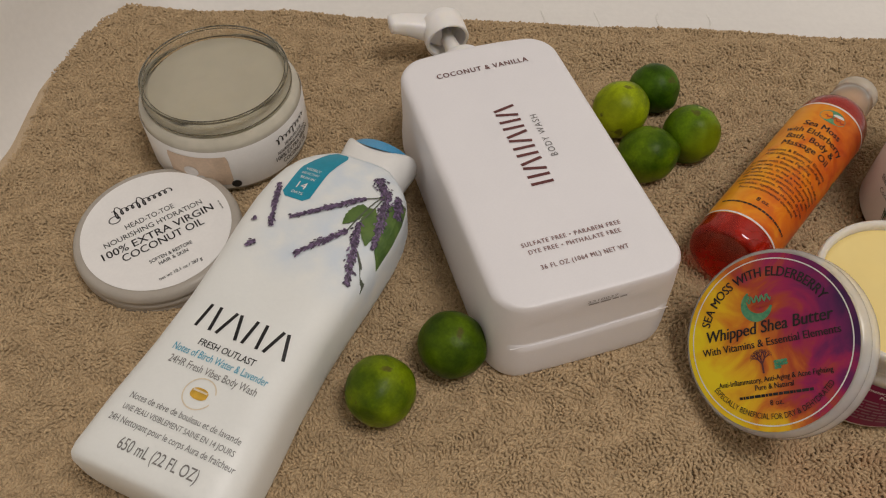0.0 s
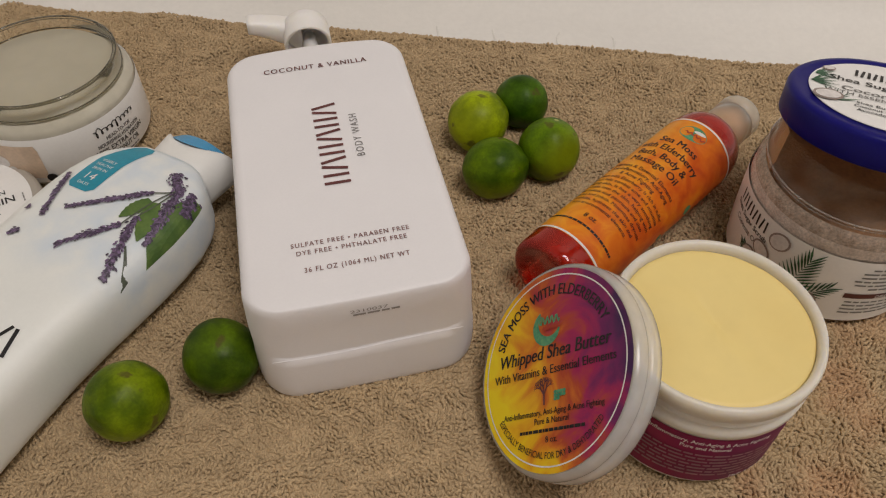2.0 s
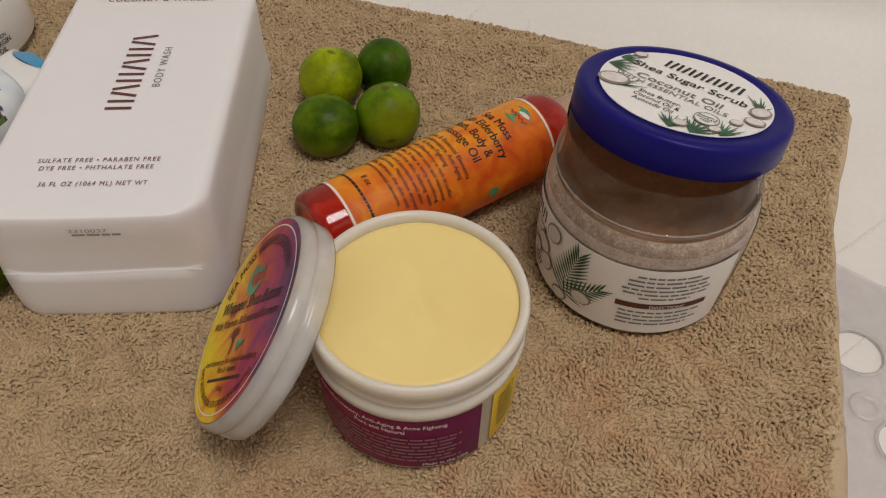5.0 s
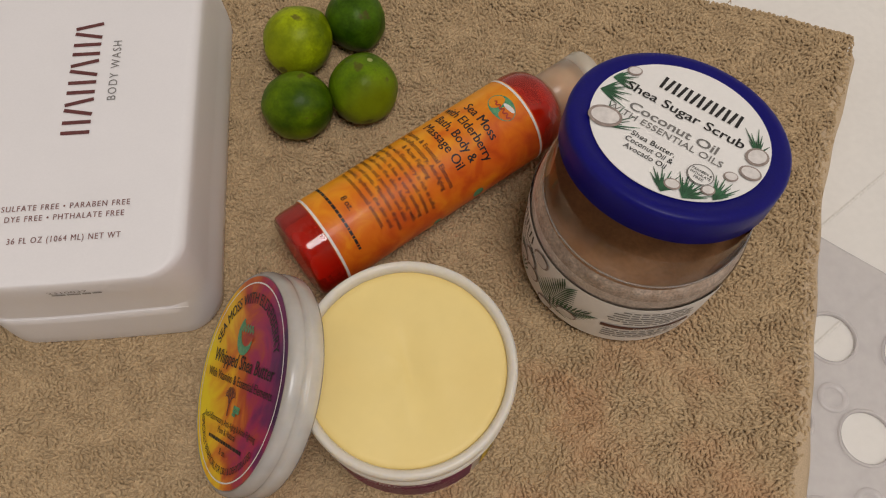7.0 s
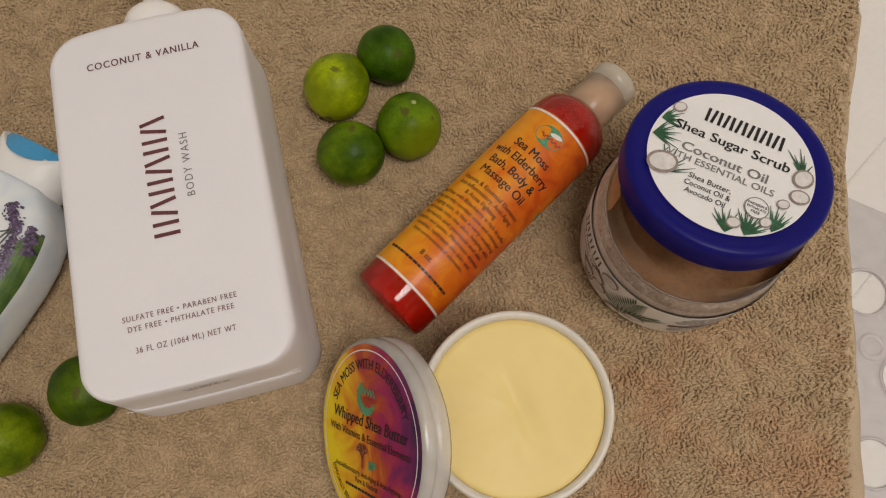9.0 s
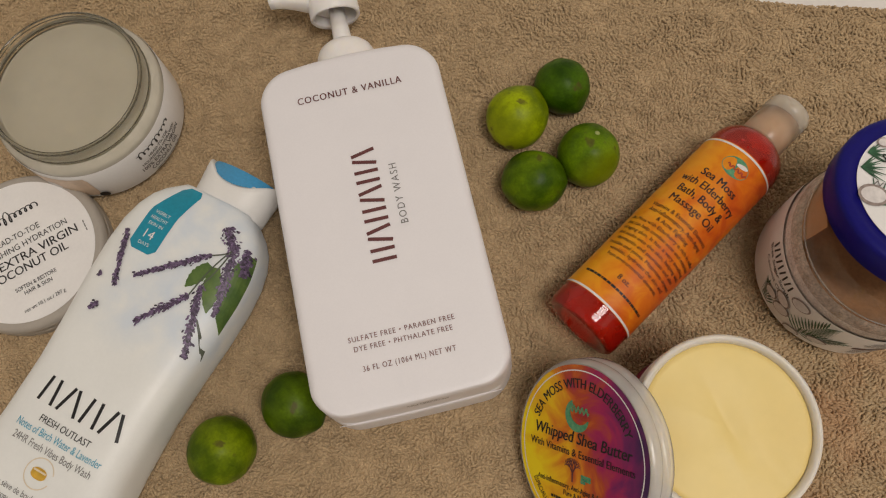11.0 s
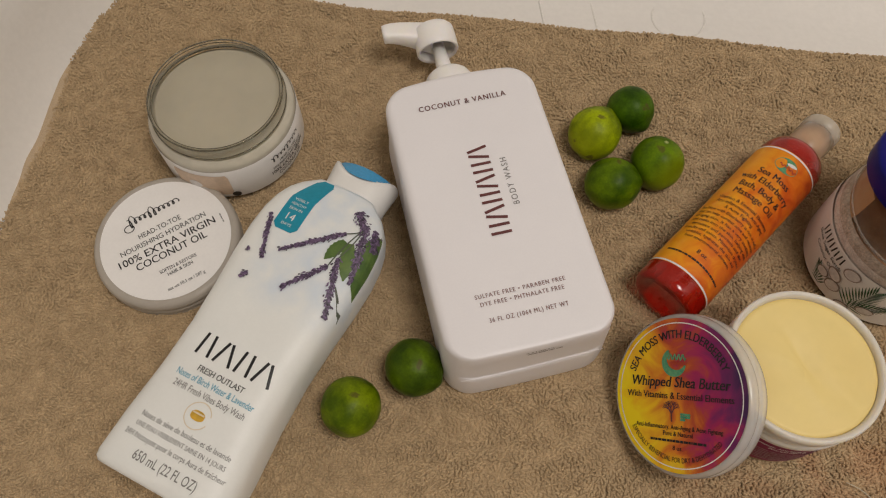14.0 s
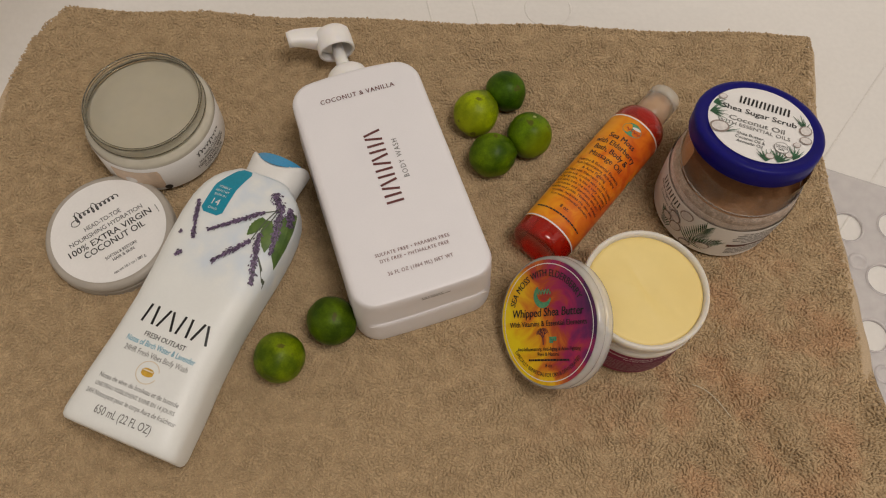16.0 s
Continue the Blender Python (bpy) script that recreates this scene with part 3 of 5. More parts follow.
def bath_towel():
    towel = empty("bath_towel", Matrix.Identity(4), "thick tan terry bath towel spread in the tub", "towel")
    front = 0.02
    # ground cloth with rolled edges, down to the tub
    nx, ny = 240, 170
    bm = bmesh.new()
    us = np.linspace(0, 1, nx)
    vs = np.linspace(0, 1, ny)
    grid = []
    for v in vs:
        row = []
        for u in us:
            y0 = front + v * (towel_back(-0.28 + 0.7 * u) - front)
            xl, xr = towel_left(y0), towel_right(y0)
            x = xl + u * (xr - xl)
            y = front + v * (towel_back(x) - front)
            d = min(x - xl, xr - x, towel_back(x) - y, y - front + 0.002)
            z = towel_height(x, y)
            e = 0.011
            if d < e:
                z = TUB + (z - TUB) * math.sqrt(max(0.0, 1 - (1 - d / e) ** 2))
            row.append(bm.verts.new((x, y, z - 0.0002)))
        grid.append(row)
    for a, b in zip(grid, grid[1:]):
        for i in range(nx - 1):
            bm.faces.new((a[i], a[i + 1], b[i + 1], b[i]))
    part("ground_cloth", bm, M["weave"], towel)
    # flat woven hems along both long sides
    for name, f, s in (("hem", towel_right, -1), ("hem", towel_left, 1)):
        rows = []
        for y in np.linspace(front, 0.476 if s < 0 else 0.500, 150):
            x = f(y)
            zt = float(towel_height(x + s * 0.012, y)) + (0.0006 if s > 0 else -0.0012)
            w = 0.0004 * math.sin(y * 160) + 0.0003 * math.sin(y * 47)
            rows.append([(x - s * 0.0012 + w, y, TUB + 0.001), (x - s * 0.0022 + w, y, TUB + 0.006), (x - s * 0.0016 + w, y, zt - 0.0055), (x + s * 0.0012, y, zt - 0.0017), (x + s * 0.005, y, zt + 0.0001), (x + s * 0.0078, y, zt + 0.0004), (x + s * 0.0098, y, zt + 0.0001), (x + s * 0.011, y, zt - 0.0012)])
        part(name, loft(rows, False), M["hem"], towel, "smooth woven hem")
    # second layer of the fold, showing beyond the edge
    rows = []
    for y in np.linspace(0.02, 0.452, 90):
        out = -0.004 - 0.024 * float(smoothstep(0.45, 0.30, y))
        x = float(towel_left(y))
        rows.append([(x + 0.02, y, TUB + 0.001), (x + out, y, TUB + 0.001), (x + out - 0.002, y, TUB + 0.004), (x + out, y, TUB + 0.0075), (x + out + 0.006, y, TUB + 0.009), (x + 0.02, y, TUB + 0.009)])
    part("under_fold", loft(rows, False), M["hem"], towel, "lower folded layer of the towel")

    # pile: looped tufts that lean together in patches
    rng = np.random.default_rng(4)
    step = 0.00172
    xs = np.arange(-0.285, 0.43, step)
    ys = np.arange(0.085, 0.512, step)
    X, Y = np.meshgrid(xs, ys)
    X = (X + rng.uniform(-0.5, 0.5, X.shape) * step * 0.85).ravel()
    Y = (Y + rng.uniform(-0.5, 0.5, Y.shape) * step * 0.85).ravel()
    keep = (X > towel_left(Y) + 0.009) & (X < towel_right(Y) - 0.0015) & (Y < towel_back(X) - 0.0015) & (np.abs(X - towel_right(Y) + 0.0058) > 0.0007)   # stitched line inside the edge
    X, Y = X[keep], Y[keep]
    n = len(X)
    lean = 2.2 * np.sin(21 * X + 3 * np.sin(15 * Y)) + 1.6 * np.sin(27 * Y + 2.0 * np.sin(19 * X + 1)) + 1.0 * np.sin(80 * X - 55 * Y + 2 * np.sin(60 * Y)) + rng.normal(0, 0.65, n)
    d = np.stack([np.cos(lean), np.sin(lean)], 1)
    side = np.stack([-d[:, 1], d[:, 0]], 1)
    length = rng.uniform(0.0026, 0.0046, n)
    wide = rng.uniform(0.00052, 0.00072, n)
    high = rng.uniform(0.0014, 0.0025, n) * (0.9 + 0.35 * np.sin(140 * X + 4 * np.sin(90 * Y)) * np.sin(120 * Y + 3 * np.sin(70 * X)))
    bend = rng.normal(0, 0.0009, n)
    gap = np.minimum(towel_back(X) - Y, towel_right(Y) - X + 0.002)
    roll = np.where(gap < 0.011, np.sqrt(np.clip(1 - (1 - gap / 0.011) ** 2, 0, 1)), 1.0)
    base = TUB + (towel_height(X, Y) - TUB) * roll
    verts = np.zeros((n, 5, 4, 3), np.float32)
    for k, (s, h, wk) in enumerate(((-0.5, -0.6, 0.7), (-0.27, 0.7, 0.95), (0.02, 1.0, 1.05), (0.30, 0.8, 1.0), (0.5, -0.4, 0.7))):
        cx = X + d[:, 0] * length * s + side[:, 0] * bend * (1 - 4 * s * s)
        cy = Y + d[:, 1] * length * s + side[:, 1] * bend * (1 - 4 * s * s)
        for q, (o, drop) in enumerate(((-1, -1.5), (-0.5, -0.1), (0.5, -0.1), (1, -1.5))):
            verts[:, k, q, 0] = cx + side[:, 0] * wide * wk * o
            verts[:, k, q, 1] = cy + side[:, 1] * wide * wk * o
            verts[:, k, q, 2] = base + high * h + wide * drop
    quad = []
    for k in range(4):
        for q in range(3):
            quad.append((k * 4 + q, k * 4 + q + 1, (k + 1) * 4 + q + 1, (k + 1) * 4 + q))
    faces = (np.arange(n)[:, None, None] * 20 + np.array(quad)[None]).reshape(-1)
    me = bpy.data.meshes.new("terry_pile")
    me.vertices.add(n * 20)
    me.vertices.foreach_set("co", verts.reshape(-1))
    me.loops.add(len(faces))
    me.loops.foreach_set("vertex_index", faces.astype(np.int32))
    me.polygons.add(len(faces) // 4)
    me.polygons.foreach_set("loop_start", np.arange(0, len(faces), 4, dtype=np.int32))
    me.polygons.foreach_set("use_smooth", np.ones(len(faces) // 4, bool))
    me.update(calc_edges=True)
    me.materials.append(M["terry"])
    pile = new("terry_pile", me)
    pile.parent = towel
    tagged(pile, "tan looped terry pile", kind="stuff")
    # loose white thread
    t = empty("thread", pose(0.292, 0.170, 0), "short pale loose thread lying on the towel", "thread")
    pts = [(-0.012 + 0.026 * k / 8, 0.008 - 0.020 * k / 8 + 0.003 * math.sin(k * 0.5), float(towel_height(0.28 + 0.026 * k / 8, 0.178 - 0.02 * k / 8)) + 0.0034) for k in range(9)]
    part("fibre", tube(pts, 0.0003, 5), M["lint"], t)


bath_towel()


# ---- white pump bottle lying on its back ----
def pump_bottle():
    b = empty("pump_bottle", pose(0.0632, 0.311, 0.0006, -1.7, 0, 18.8), "large white plastic pump bottle lying on its back on towel", "bottle")
    W, L, TOPZ, R = 0.0498, 0.0965, 0.0512, 0.0165

    def slope(z):
        return 0.0012 * max(0.0, (z + 0.0115) / (TOPZ + 0.0115)) + 0.0024

    def outline(inset, z, n=10):
        """One level of the body: softer edges along the sides than at the base, arched shoulder."""
        r = max(R - inset, 0.004)
        low = L - 0.20 * inset - 0.0004
        pts = []
        for sx, sy, a0 in ((1, 1, 0), (-1, 1, 90), (-1, -1, 180), (1, -1, 270)):
            for k in range(n + 1):
                a = radians(a0 + 90 * k / n)
                half = (L - inset) if sy > 0 else low
                pts.append((sx * (W - inset - r) + r * math.cos(a), sy * (half - r) + r * math.sin(a)))
        full = []
        for p, q in zip(pts, pts[1:] + pts[:1]):
            m = 12 if math.hypot(q[0] - p[0], q[1] - p[1]) > 0.03 else 1
            full += [(p[0] + (q[0] - p[0]) * k / m, p[1] + (q[1] - p[1]) * k / m) for k in range(m)]
        bent = []
        for u, v in full:
            if v > 0:
                v += 0.0045 * (1 - (u / W) ** 2) * min(1, v / L)
            if v < -0.5 * L:                                 # the base slopes back towards the front face
                v += min(1.0, (-v / L - 0.5) / 0.4) * slope(z) - 0.0012 * max(0.0, 1 - (u / W) ** 2) * min(1.0, (-v / L - 0.5) / 0.4)
                u *= 1 + 0.018 * min(1.0, (-v / L - 0.5) / 0.4) * (1.0 if z < 0.030 else max(0.0, 1 - (z - 0.030) / 0.014))
            h = z
            if v < -0.8 * L:                                 # recessed panel above a wavy step
                mid = max(0.0, 1 - (u / W) ** 2)
                h += 0.0009 * math.sin(u * 60) * mid * max(0.0, 1 - abs(z - 0.0186) / 0.012)
                if z > 0.0185:
                    v += 0.0007 * min(1.0, max(0.0, (0.0425 - abs(u)) / 0.0020)) * min(1.0, max(0.0, (0.042 - z) / 0.010))
            bent.append((u, v, h))
        return bent

    zs = [(0.006, -0.0115), (0.0015, -0.0105), (-0.0004, -0.0085), (-0.0010, -0.002), (-0.0010, 0.006), (-0.0005, 0.012), (0, 0.0181), (0, 0.0187), (0, 0.0200), (0, 0.0252), (0, 0.030), (0, 0.034), (0, 0.038), (0, 0.042)]
    f = 0.0055
    zs += [(f * (1 - math.cos(a)), TOPZ - f + f * math.sin(a)) for a in np.linspace(0.25, math.pi / 2, 7)]
    zs += [(0.016, TOPZ + 0.0002)]
    part("body", loft([outline(i, z) for i, z in zs]), M["white"], b)
    seam = []
    for k in range(33):                                   # mould seam across the base, slightly bowed
        u = -0.043 + 0.086 * k / 32
        z = 0.0183 + 0.0009 * math.sin(u * 60) * (1 - (u / W) ** 2)
        seam.append((u, -L + 0.0006 + slope(z) - 0.0012 * (1 - (u / W) ** 2), z))
    part("mould_seam", tube(seam, 0.00016, 6), M["white"], b)
    # turned parts run along the bottle
    at = lambda v: pose(0, v, 0.0215, -90, 0, 0)
    part("collar", lathe([(0.0160, 0.0), (0.0176, 0.001), (0.0176, 0.0125), (0.0170, 0.0165), (0.0157, 0.0198), (0.0134, 0.0222), (0.0112, 0.0234), (0.0055, 0.0237)], 56), M["pump"], b, m=at(L + 0.0025))
    part("stem", lathe([(0.0058, 0.0), (0.0054, 0.015), (0.0044, 0.040)], 28), M["pump"], b, m=at(L + 0.0180))
    head_at = pose(-0.0012, L + 0.0462, 0.0225, -80, 0, 0)
    part("pump_head", lathe([(0.0128, 0.001), (0.0142, 0.0), (0.0150, 0.001), (0.0150, 0.0120), (0.0146, 0.0170), (0.0128, 0.0192), (0.006, 0.0200), (0.001, 0.0202)], 56, (False, True)), M["pump"], b, m=head_at)
    part("inner_cup", lathe([(0.0128, 0.001), (0.0122, 0.006), (0.0115, 0.016), (0.004, 0.017)], 48, (False, True)), M["pump"], b, m=head_at)
    rings = []
    for t in np.linspace(0, 1, 11):
        u = -0.004 - 0.0332 * t
        h, w = 0.0102 - 0.0042 * t, 0.0092 - 0.0044 * t
        cv = L + 0.0604 + 0.0056 * t - 0.0040 * t ** 5
        rings.append([(u, cv + h * math.copysign(abs(math.sin(a)) ** 0.6, math.sin(a)), 0.0225 + 0.0105 * t + w * math.copysign(abs(math.cos(a)) ** 0.6, math.cos(a))) for a in np.linspace(0, math.tau, 24, endpoint=False)])
    part("nozzle", loft(rings), M["pump"], b)
    put = flat_at(TOPZ + 0.0003)
    printed("COCONUT & VANILLA", M["brown_ink"], b, put, (-0.0005, 0.0740), 0.0039, 0.0570, 0.022, spacing=1.18)
    up = lambda u, v, lift: Vector((-v, u, TOPZ + 0.0003 + lift))
    strokes("wordmark_bar", M["brown_ink"], b, up, -0.0240, 0.0410, -0.0055, 0.0070, 12, 0.0019, ways=(0, 0.0, 0.22, -0.22))
    printed("BODY WASH", M["grey_ink"], b, up, (0.0120, -0.0150), 0.0038, 0.0335, spacing=1.25)
    printed("SULFATE FREE • PARABEN FREE", M["small_brown_ink"], b, put, (0.000, -0.0590), 0.0026, 0.0528, 0.02, spacing=1.22)
    printed("DYE FREE • PHTHALATE FREE", M["small_brown_ink"], b, put, (0.000, -0.0640), 0.0026, 0.0488, 0.02, spacing=1.22)
    printed("36 FL OZ (1064 ML) NET WT", M["small_brown_ink"], b, put, (0.001, -0.0742), 0.0027, 0.0458, 0.02, spacing=1.22)
    end = lambda u, v, lift: Vector((u, -L + 0.0004 + slope(v) - 0.0012 * (1 - (u / W) ** 2) - lift - 0.0001, v))
    bars("nick", M["soft_ink"], b, end, [(0.0345, 0.0420, 0.0356, 0.0032)])
    bars("nick", M["soft_ink"], b, end, [(0.0405, 0.0100, 0.0411, 0.0026)])
    printed("2310037", M["soft_ink"], b, end, (0.0020, 0.0438), 0.0018, 0.0160)
    bars("batch_code", M["soft_ink"], b, end, [(-0.0050, 0.0424, 0.0150, 0.0011)])
    return b


pump_bottle()


# ---- white flip-top body wash bottle ----
def flip_bottle():
    b = empty("body_wash_bottle", pose(-0.1035, 0.1305, 0, 0, 0, -21.4), "pearly white bottle with lavender print and blue flip cap, lying", "bottle")
    S = [0.0, 0.002, 0.006, 0.03, 0.06, 0.09, 0.115, 0.14, 0.16, 0.174, 0.185, 0.193, 0.199, 0.2035, 0.206]
    HW = [0.0400, 0.0416, 0.0422, 0.0408, 0.0383, 0.0378, 0.0392, 0.0414, 0.0422, 0.0413, 0.0388, 0.0350, 0.0302, 0.0245, 0.0215]
    HT = [0.0190, 0.0215, 0.0225, 0.0245, 0.0250, 0.0245, 0.0240, 0.0235, 0.0230, 0.0225, 0.0215, 0.0205, 0.0190, 0.0175, 0.0165]
    MID = 0.0165
    P = 4.0

    def hw(s):
        return float(np.interp(s, S, HW))

    def ht(s):
        return float(np.interp(s, S, HT))

    def front(u, v, lift):
        u = max(-0.985 * hw(v) - 0.0032, min(0.985 * hw(v) - 0.0032, u))
        k = abs(u + 0.0032) / hw(v)
        return Vector((u, v, MID + ht(v) * (1 - k ** P) ** (1 / P) + lift))

    rings = []
    fine = sorted(set(S) | set(np.linspace(0.006, 0.19, 34)))
    for s in fine:
        ring = []
        for a in np.linspace(0, math.tau, 72, endpoint=False):
            c, q = math.cos(a), math.sin(a)
            ring.append((hw(s) * math.copysign(abs(c) ** (2 / P), c) - 0.0032, s, MID + ht(s) * math.copysign(abs(q) ** (2 / P), q)))
        rings.append(ring)
    part("body", loft(rings), M["misted"], b)
    # cap: flared oval with a slanted, hollowed blue lid
    rings = []
    for s, w, t in ((0.2045, 0.0205, 0.0155), (0.2055, 0.0215, 0.0165), (0.212, 0.0218, 0.0168), (0.222, 0.0228, 0.0172), (0.2265, 0.0230, 0.0172), (0.2275, 0.0222, 0.0165)):
        ring = []
        for a in np.linspace(0, math.tau, 56, endpoint=False):
            c, q = math.cos(a), math.sin(a)
            z = t * math.copysign(abs(q) ** 0.85, q)
            k = (s - 0.2055) / 0.022
            cut = 0.0105 * max(0.0, q) ** 1.5 * max(0, k) * (1 - 0.75 * abs(c) ** 2)
            ring.append((w * math.copysign(abs(c) ** 0.8, c), s - cut, MID - 0.001 + z))
        rings.append(ring)
    cap = part("flip_cap", loft(rings), M["pearl"], b)

    def lidface(bm):
        n = 20
        rows = []
        for i in range(n + 1):
            u = -0.0205 + 0.041 * i / n
            k = max(0.0, 1 - (u / 0.0207) ** 2)
            lo = 0.2265 - 0.0098 * k
            rows.append([bm.verts.new((u, lo + (0.2268 - lo) * j / 4, MID + 0.0158 * k ** 0.6 * (1 - 0.22 * j / 4) + 0.0014 - 0.0009 * j / 4)) for j in range(5)])
        for a, c in zip(rows, rows[1:]):
            for j in range(4):
                bm.faces.new((a[j], c[j], c[j + 1], a[j + 1]))

    mark("cap_insert", M["blue_cap"], cap, lidface, "sky-blue cap top", True)
    rng = random.Random(3)

    # teal tag running up over the shoulder
    part("tag", patch(-0.0285, -0.0118, 0.1615, 0.2045, 8, 14, lambda u, v, l: front(u * (1 if v < 0.185 else 1 - 0.9 * (v - 0.185) / 0.05), v, l), 0.00025, 0.003), M["teal_tag"], b)
    for text, s, w, h in (("VISIBLY", 0.1835, 0.0105, 0.0018), ("HEALTHY", 0.1800, 0.0115, 0.0018), ("SKIN IN", 0.1765, 0.0100, 0.0018), ("14", 0.1690, 0.0062, 0.0048), ("DAYS", 0.1650, 0.0075, 0.0018)):
        printed(text, M["white_ink"], b, front, (-0.0203, s), h, w * 0.9, lift=0.00042)

    def spike(bm, a, c, n, w):
        for i in range(n):
            t = (i + rng.random()) / n
            fade = 0.55 + 0.45 * math.sin(math.pi * min(1, t * 1.1 + 0.05))
            dx, dy = c[0] - a[0], c[1] - a[1]
            L = math.hypot(dx, dy)
            o = rng.gauss(0, 0.29) * w * fade * (0.55 + 0.45 * (math.sin(t * n * 0.42) > 0))
            u, v = a[0] + dx * t - dy / L * o, a[1] + dy * t + dx / L * o
            r = rng.uniform(0.00036, 0.00075)
            turn = math.atan2(dy, dx) + (0.6 if o > 0 else -0.6) + rng.gauss(0, 0.25)
            blot(bm, u, v, r * 1.6, r * 0.85, turn, front, 0.00095 + 0.00001 * (i % 9), 6)

    J = (0.0205, 0.166)
    heads = [((0.0145, 0.1930), (0.0260, 0.1840), 0.0085), ((0.0245, 0.1865), (0.0330, 0.1495), 0.0050), ((0.0157, 0.1765), (-0.0146, 0.1490), 0.0036), ((0.0166, 0.1525), (-0.0010, 0.1285), 0.0040), ((0.0198, 0.1600), (0.0310, 0.1240), 0.0044), ((-0.0330, 0.1690), (-0.0250, 0.1490), 0.0032), ((-0.0245, 0.1480), (-0.0212, 0.1400), 0.0030), ((-0.0235, 0.1280), (-0.0265, 0.1240), 0.0038), ((-0.0330, 0.1430), (-0.0315, 0.1410), 0.003), ((0.0300, 0.1880), (0.0345, 0.1740), 0.006)]
    for a, c, w in heads:
        mark("stalk", M["stalk"], b, lambda bm: ribbon(bm, [(a[0] + (c[0] - a[0]) * k / 8, a[1] + (c[1] - a[1]) * k / 8) for k in range(9)], 0.0012, front, 0.0008))
        n = max(14, int(math.hypot(c[0] - a[0], c[1] - a[1]) / 0.00009))
        mark("lavender_head", M["lavender"], b, lambda bm: spike(bm, a, c, n, w))
    mark("stalk", M["stalk"], b, lambda bm: ribbon(bm, [(0.0268, 0.1440), (0.0315, 0.1380), (0.0355, 0.1310), (0.0378, 0.1262)], [0.001, 0.0014, 0.0020, 0.001], front, 0.0004))
    for a, bend_u in (((0.0157, 0.1765), 0.002), ((0.0166, 0.1525), -0.001), ((0.0198, 0.1600), 0.001)):
        e = (0.0240, 0.1850)
        mark("stalk", M["stalk"], b, lambda bm: ribbon(bm, [(a[0] + (e[0] - a[0]) * k / 8 + bend_u * math.sin(math.pi * k / 8), a[1] + (e[1] - a[1]) * k / 8) for k in range(9)], 0.0008, front, 0.00085))
    leaves = [((0.0335, 0.1860), (0.0385, 0.1420), 0.0135), ((0.0215, 0.1720), (0.0290, 0.1490), 0.0090), ((0.0178, 0.1720), (0.0125, 0.1560), 0.0080)]
    for a, c, w in leaves:
        pts = [(a[0] + (c[0] - a[0]) * k / 12, a[1] + (c[1] - a[1]) * k / 12) for k in range(13)]
        ws = [w * max(0.08, math.sin(math.pi * (0.12 + 0.88 * k / 12)) ** 0.8) * (1 + 0.08 * (-1) ** k) for k in range(13)]
        mark("printed_leaf", M["leaf"], b, lambda bm: ribbon(bm, pts, ws, front, 0.0007, 9))
    # wording
    strokes("wordmark_bar", M["black_ink"], b, front, -0.0255, 0.0255, 0.0735, 0.0868, 8, 0.0017, ways=(0.10, -0.10, 0.3, -0.3))
    lines = [("FRESH OUTLAST", 0.0652, 0.0034, 0.030, "black_ink", 0.015), ("Notes of Birch Water & Lavender", 0.0590, 0.0038, 0.0500, "blue_ink", 0.012), ("24HR Fresh Vibes Body Wash", 0.0528, 0.0038, 0.0460, "grey_ink", 0.004),
             ("Notes de sève de bouleau et de lavande", 0.0310, 0.0031, 0.0570, "grey_ink", 0.004), ("UNE PEAU VISIBLEMENT SAINE EN 14 JOURS", 0.0255, 0.0026, 0.0570, "grey_ink", 0.002), ("24H Nettoyant pour le corps Aura de fraîcheur", 0.0195, 0.0031, 0.0640, "grey_ink", 0.004), ("650 mL (22 FL OZ)", 0.0095, 0.0054, 0.0400, "grey_ink", 0.006)]
    for text, s, h, w, ink, bold in lines:
        printed(text, M[ink], b, front, (-0.001, s), h, w, bold)
    mark("capsule_halo", M["pale_gold"], b, lambda bm: ribbon(bm, [(-0.001 + 0.0075 * math.cos(a), 0.0440 + 0.0075 * math.sin(a)) for a in np.linspace(0.3, 5.9, 28)], 0.0006, front, 0.00024))
    mark("capsule_print", M["gold"], b, lambda bm: ribbon(bm, [(-0.0052 + 0.0084 * k / 8, 0.0440) for k in range(9)], [0.0024, 0.0044, 0.0052, 0.0056, 0.0056, 0.0056, 0.0052, 0.0044, 0.0024], front, 0.00026))
    mark("capsule_band", M["pale_gold"], b, lambda bm: ribbon(bm, [(-0.0046 + 0.0072 * k / 4, 0.0452) for k in range(5)], 0.0009, front, 0.00036))
    return b


flip_bottle()


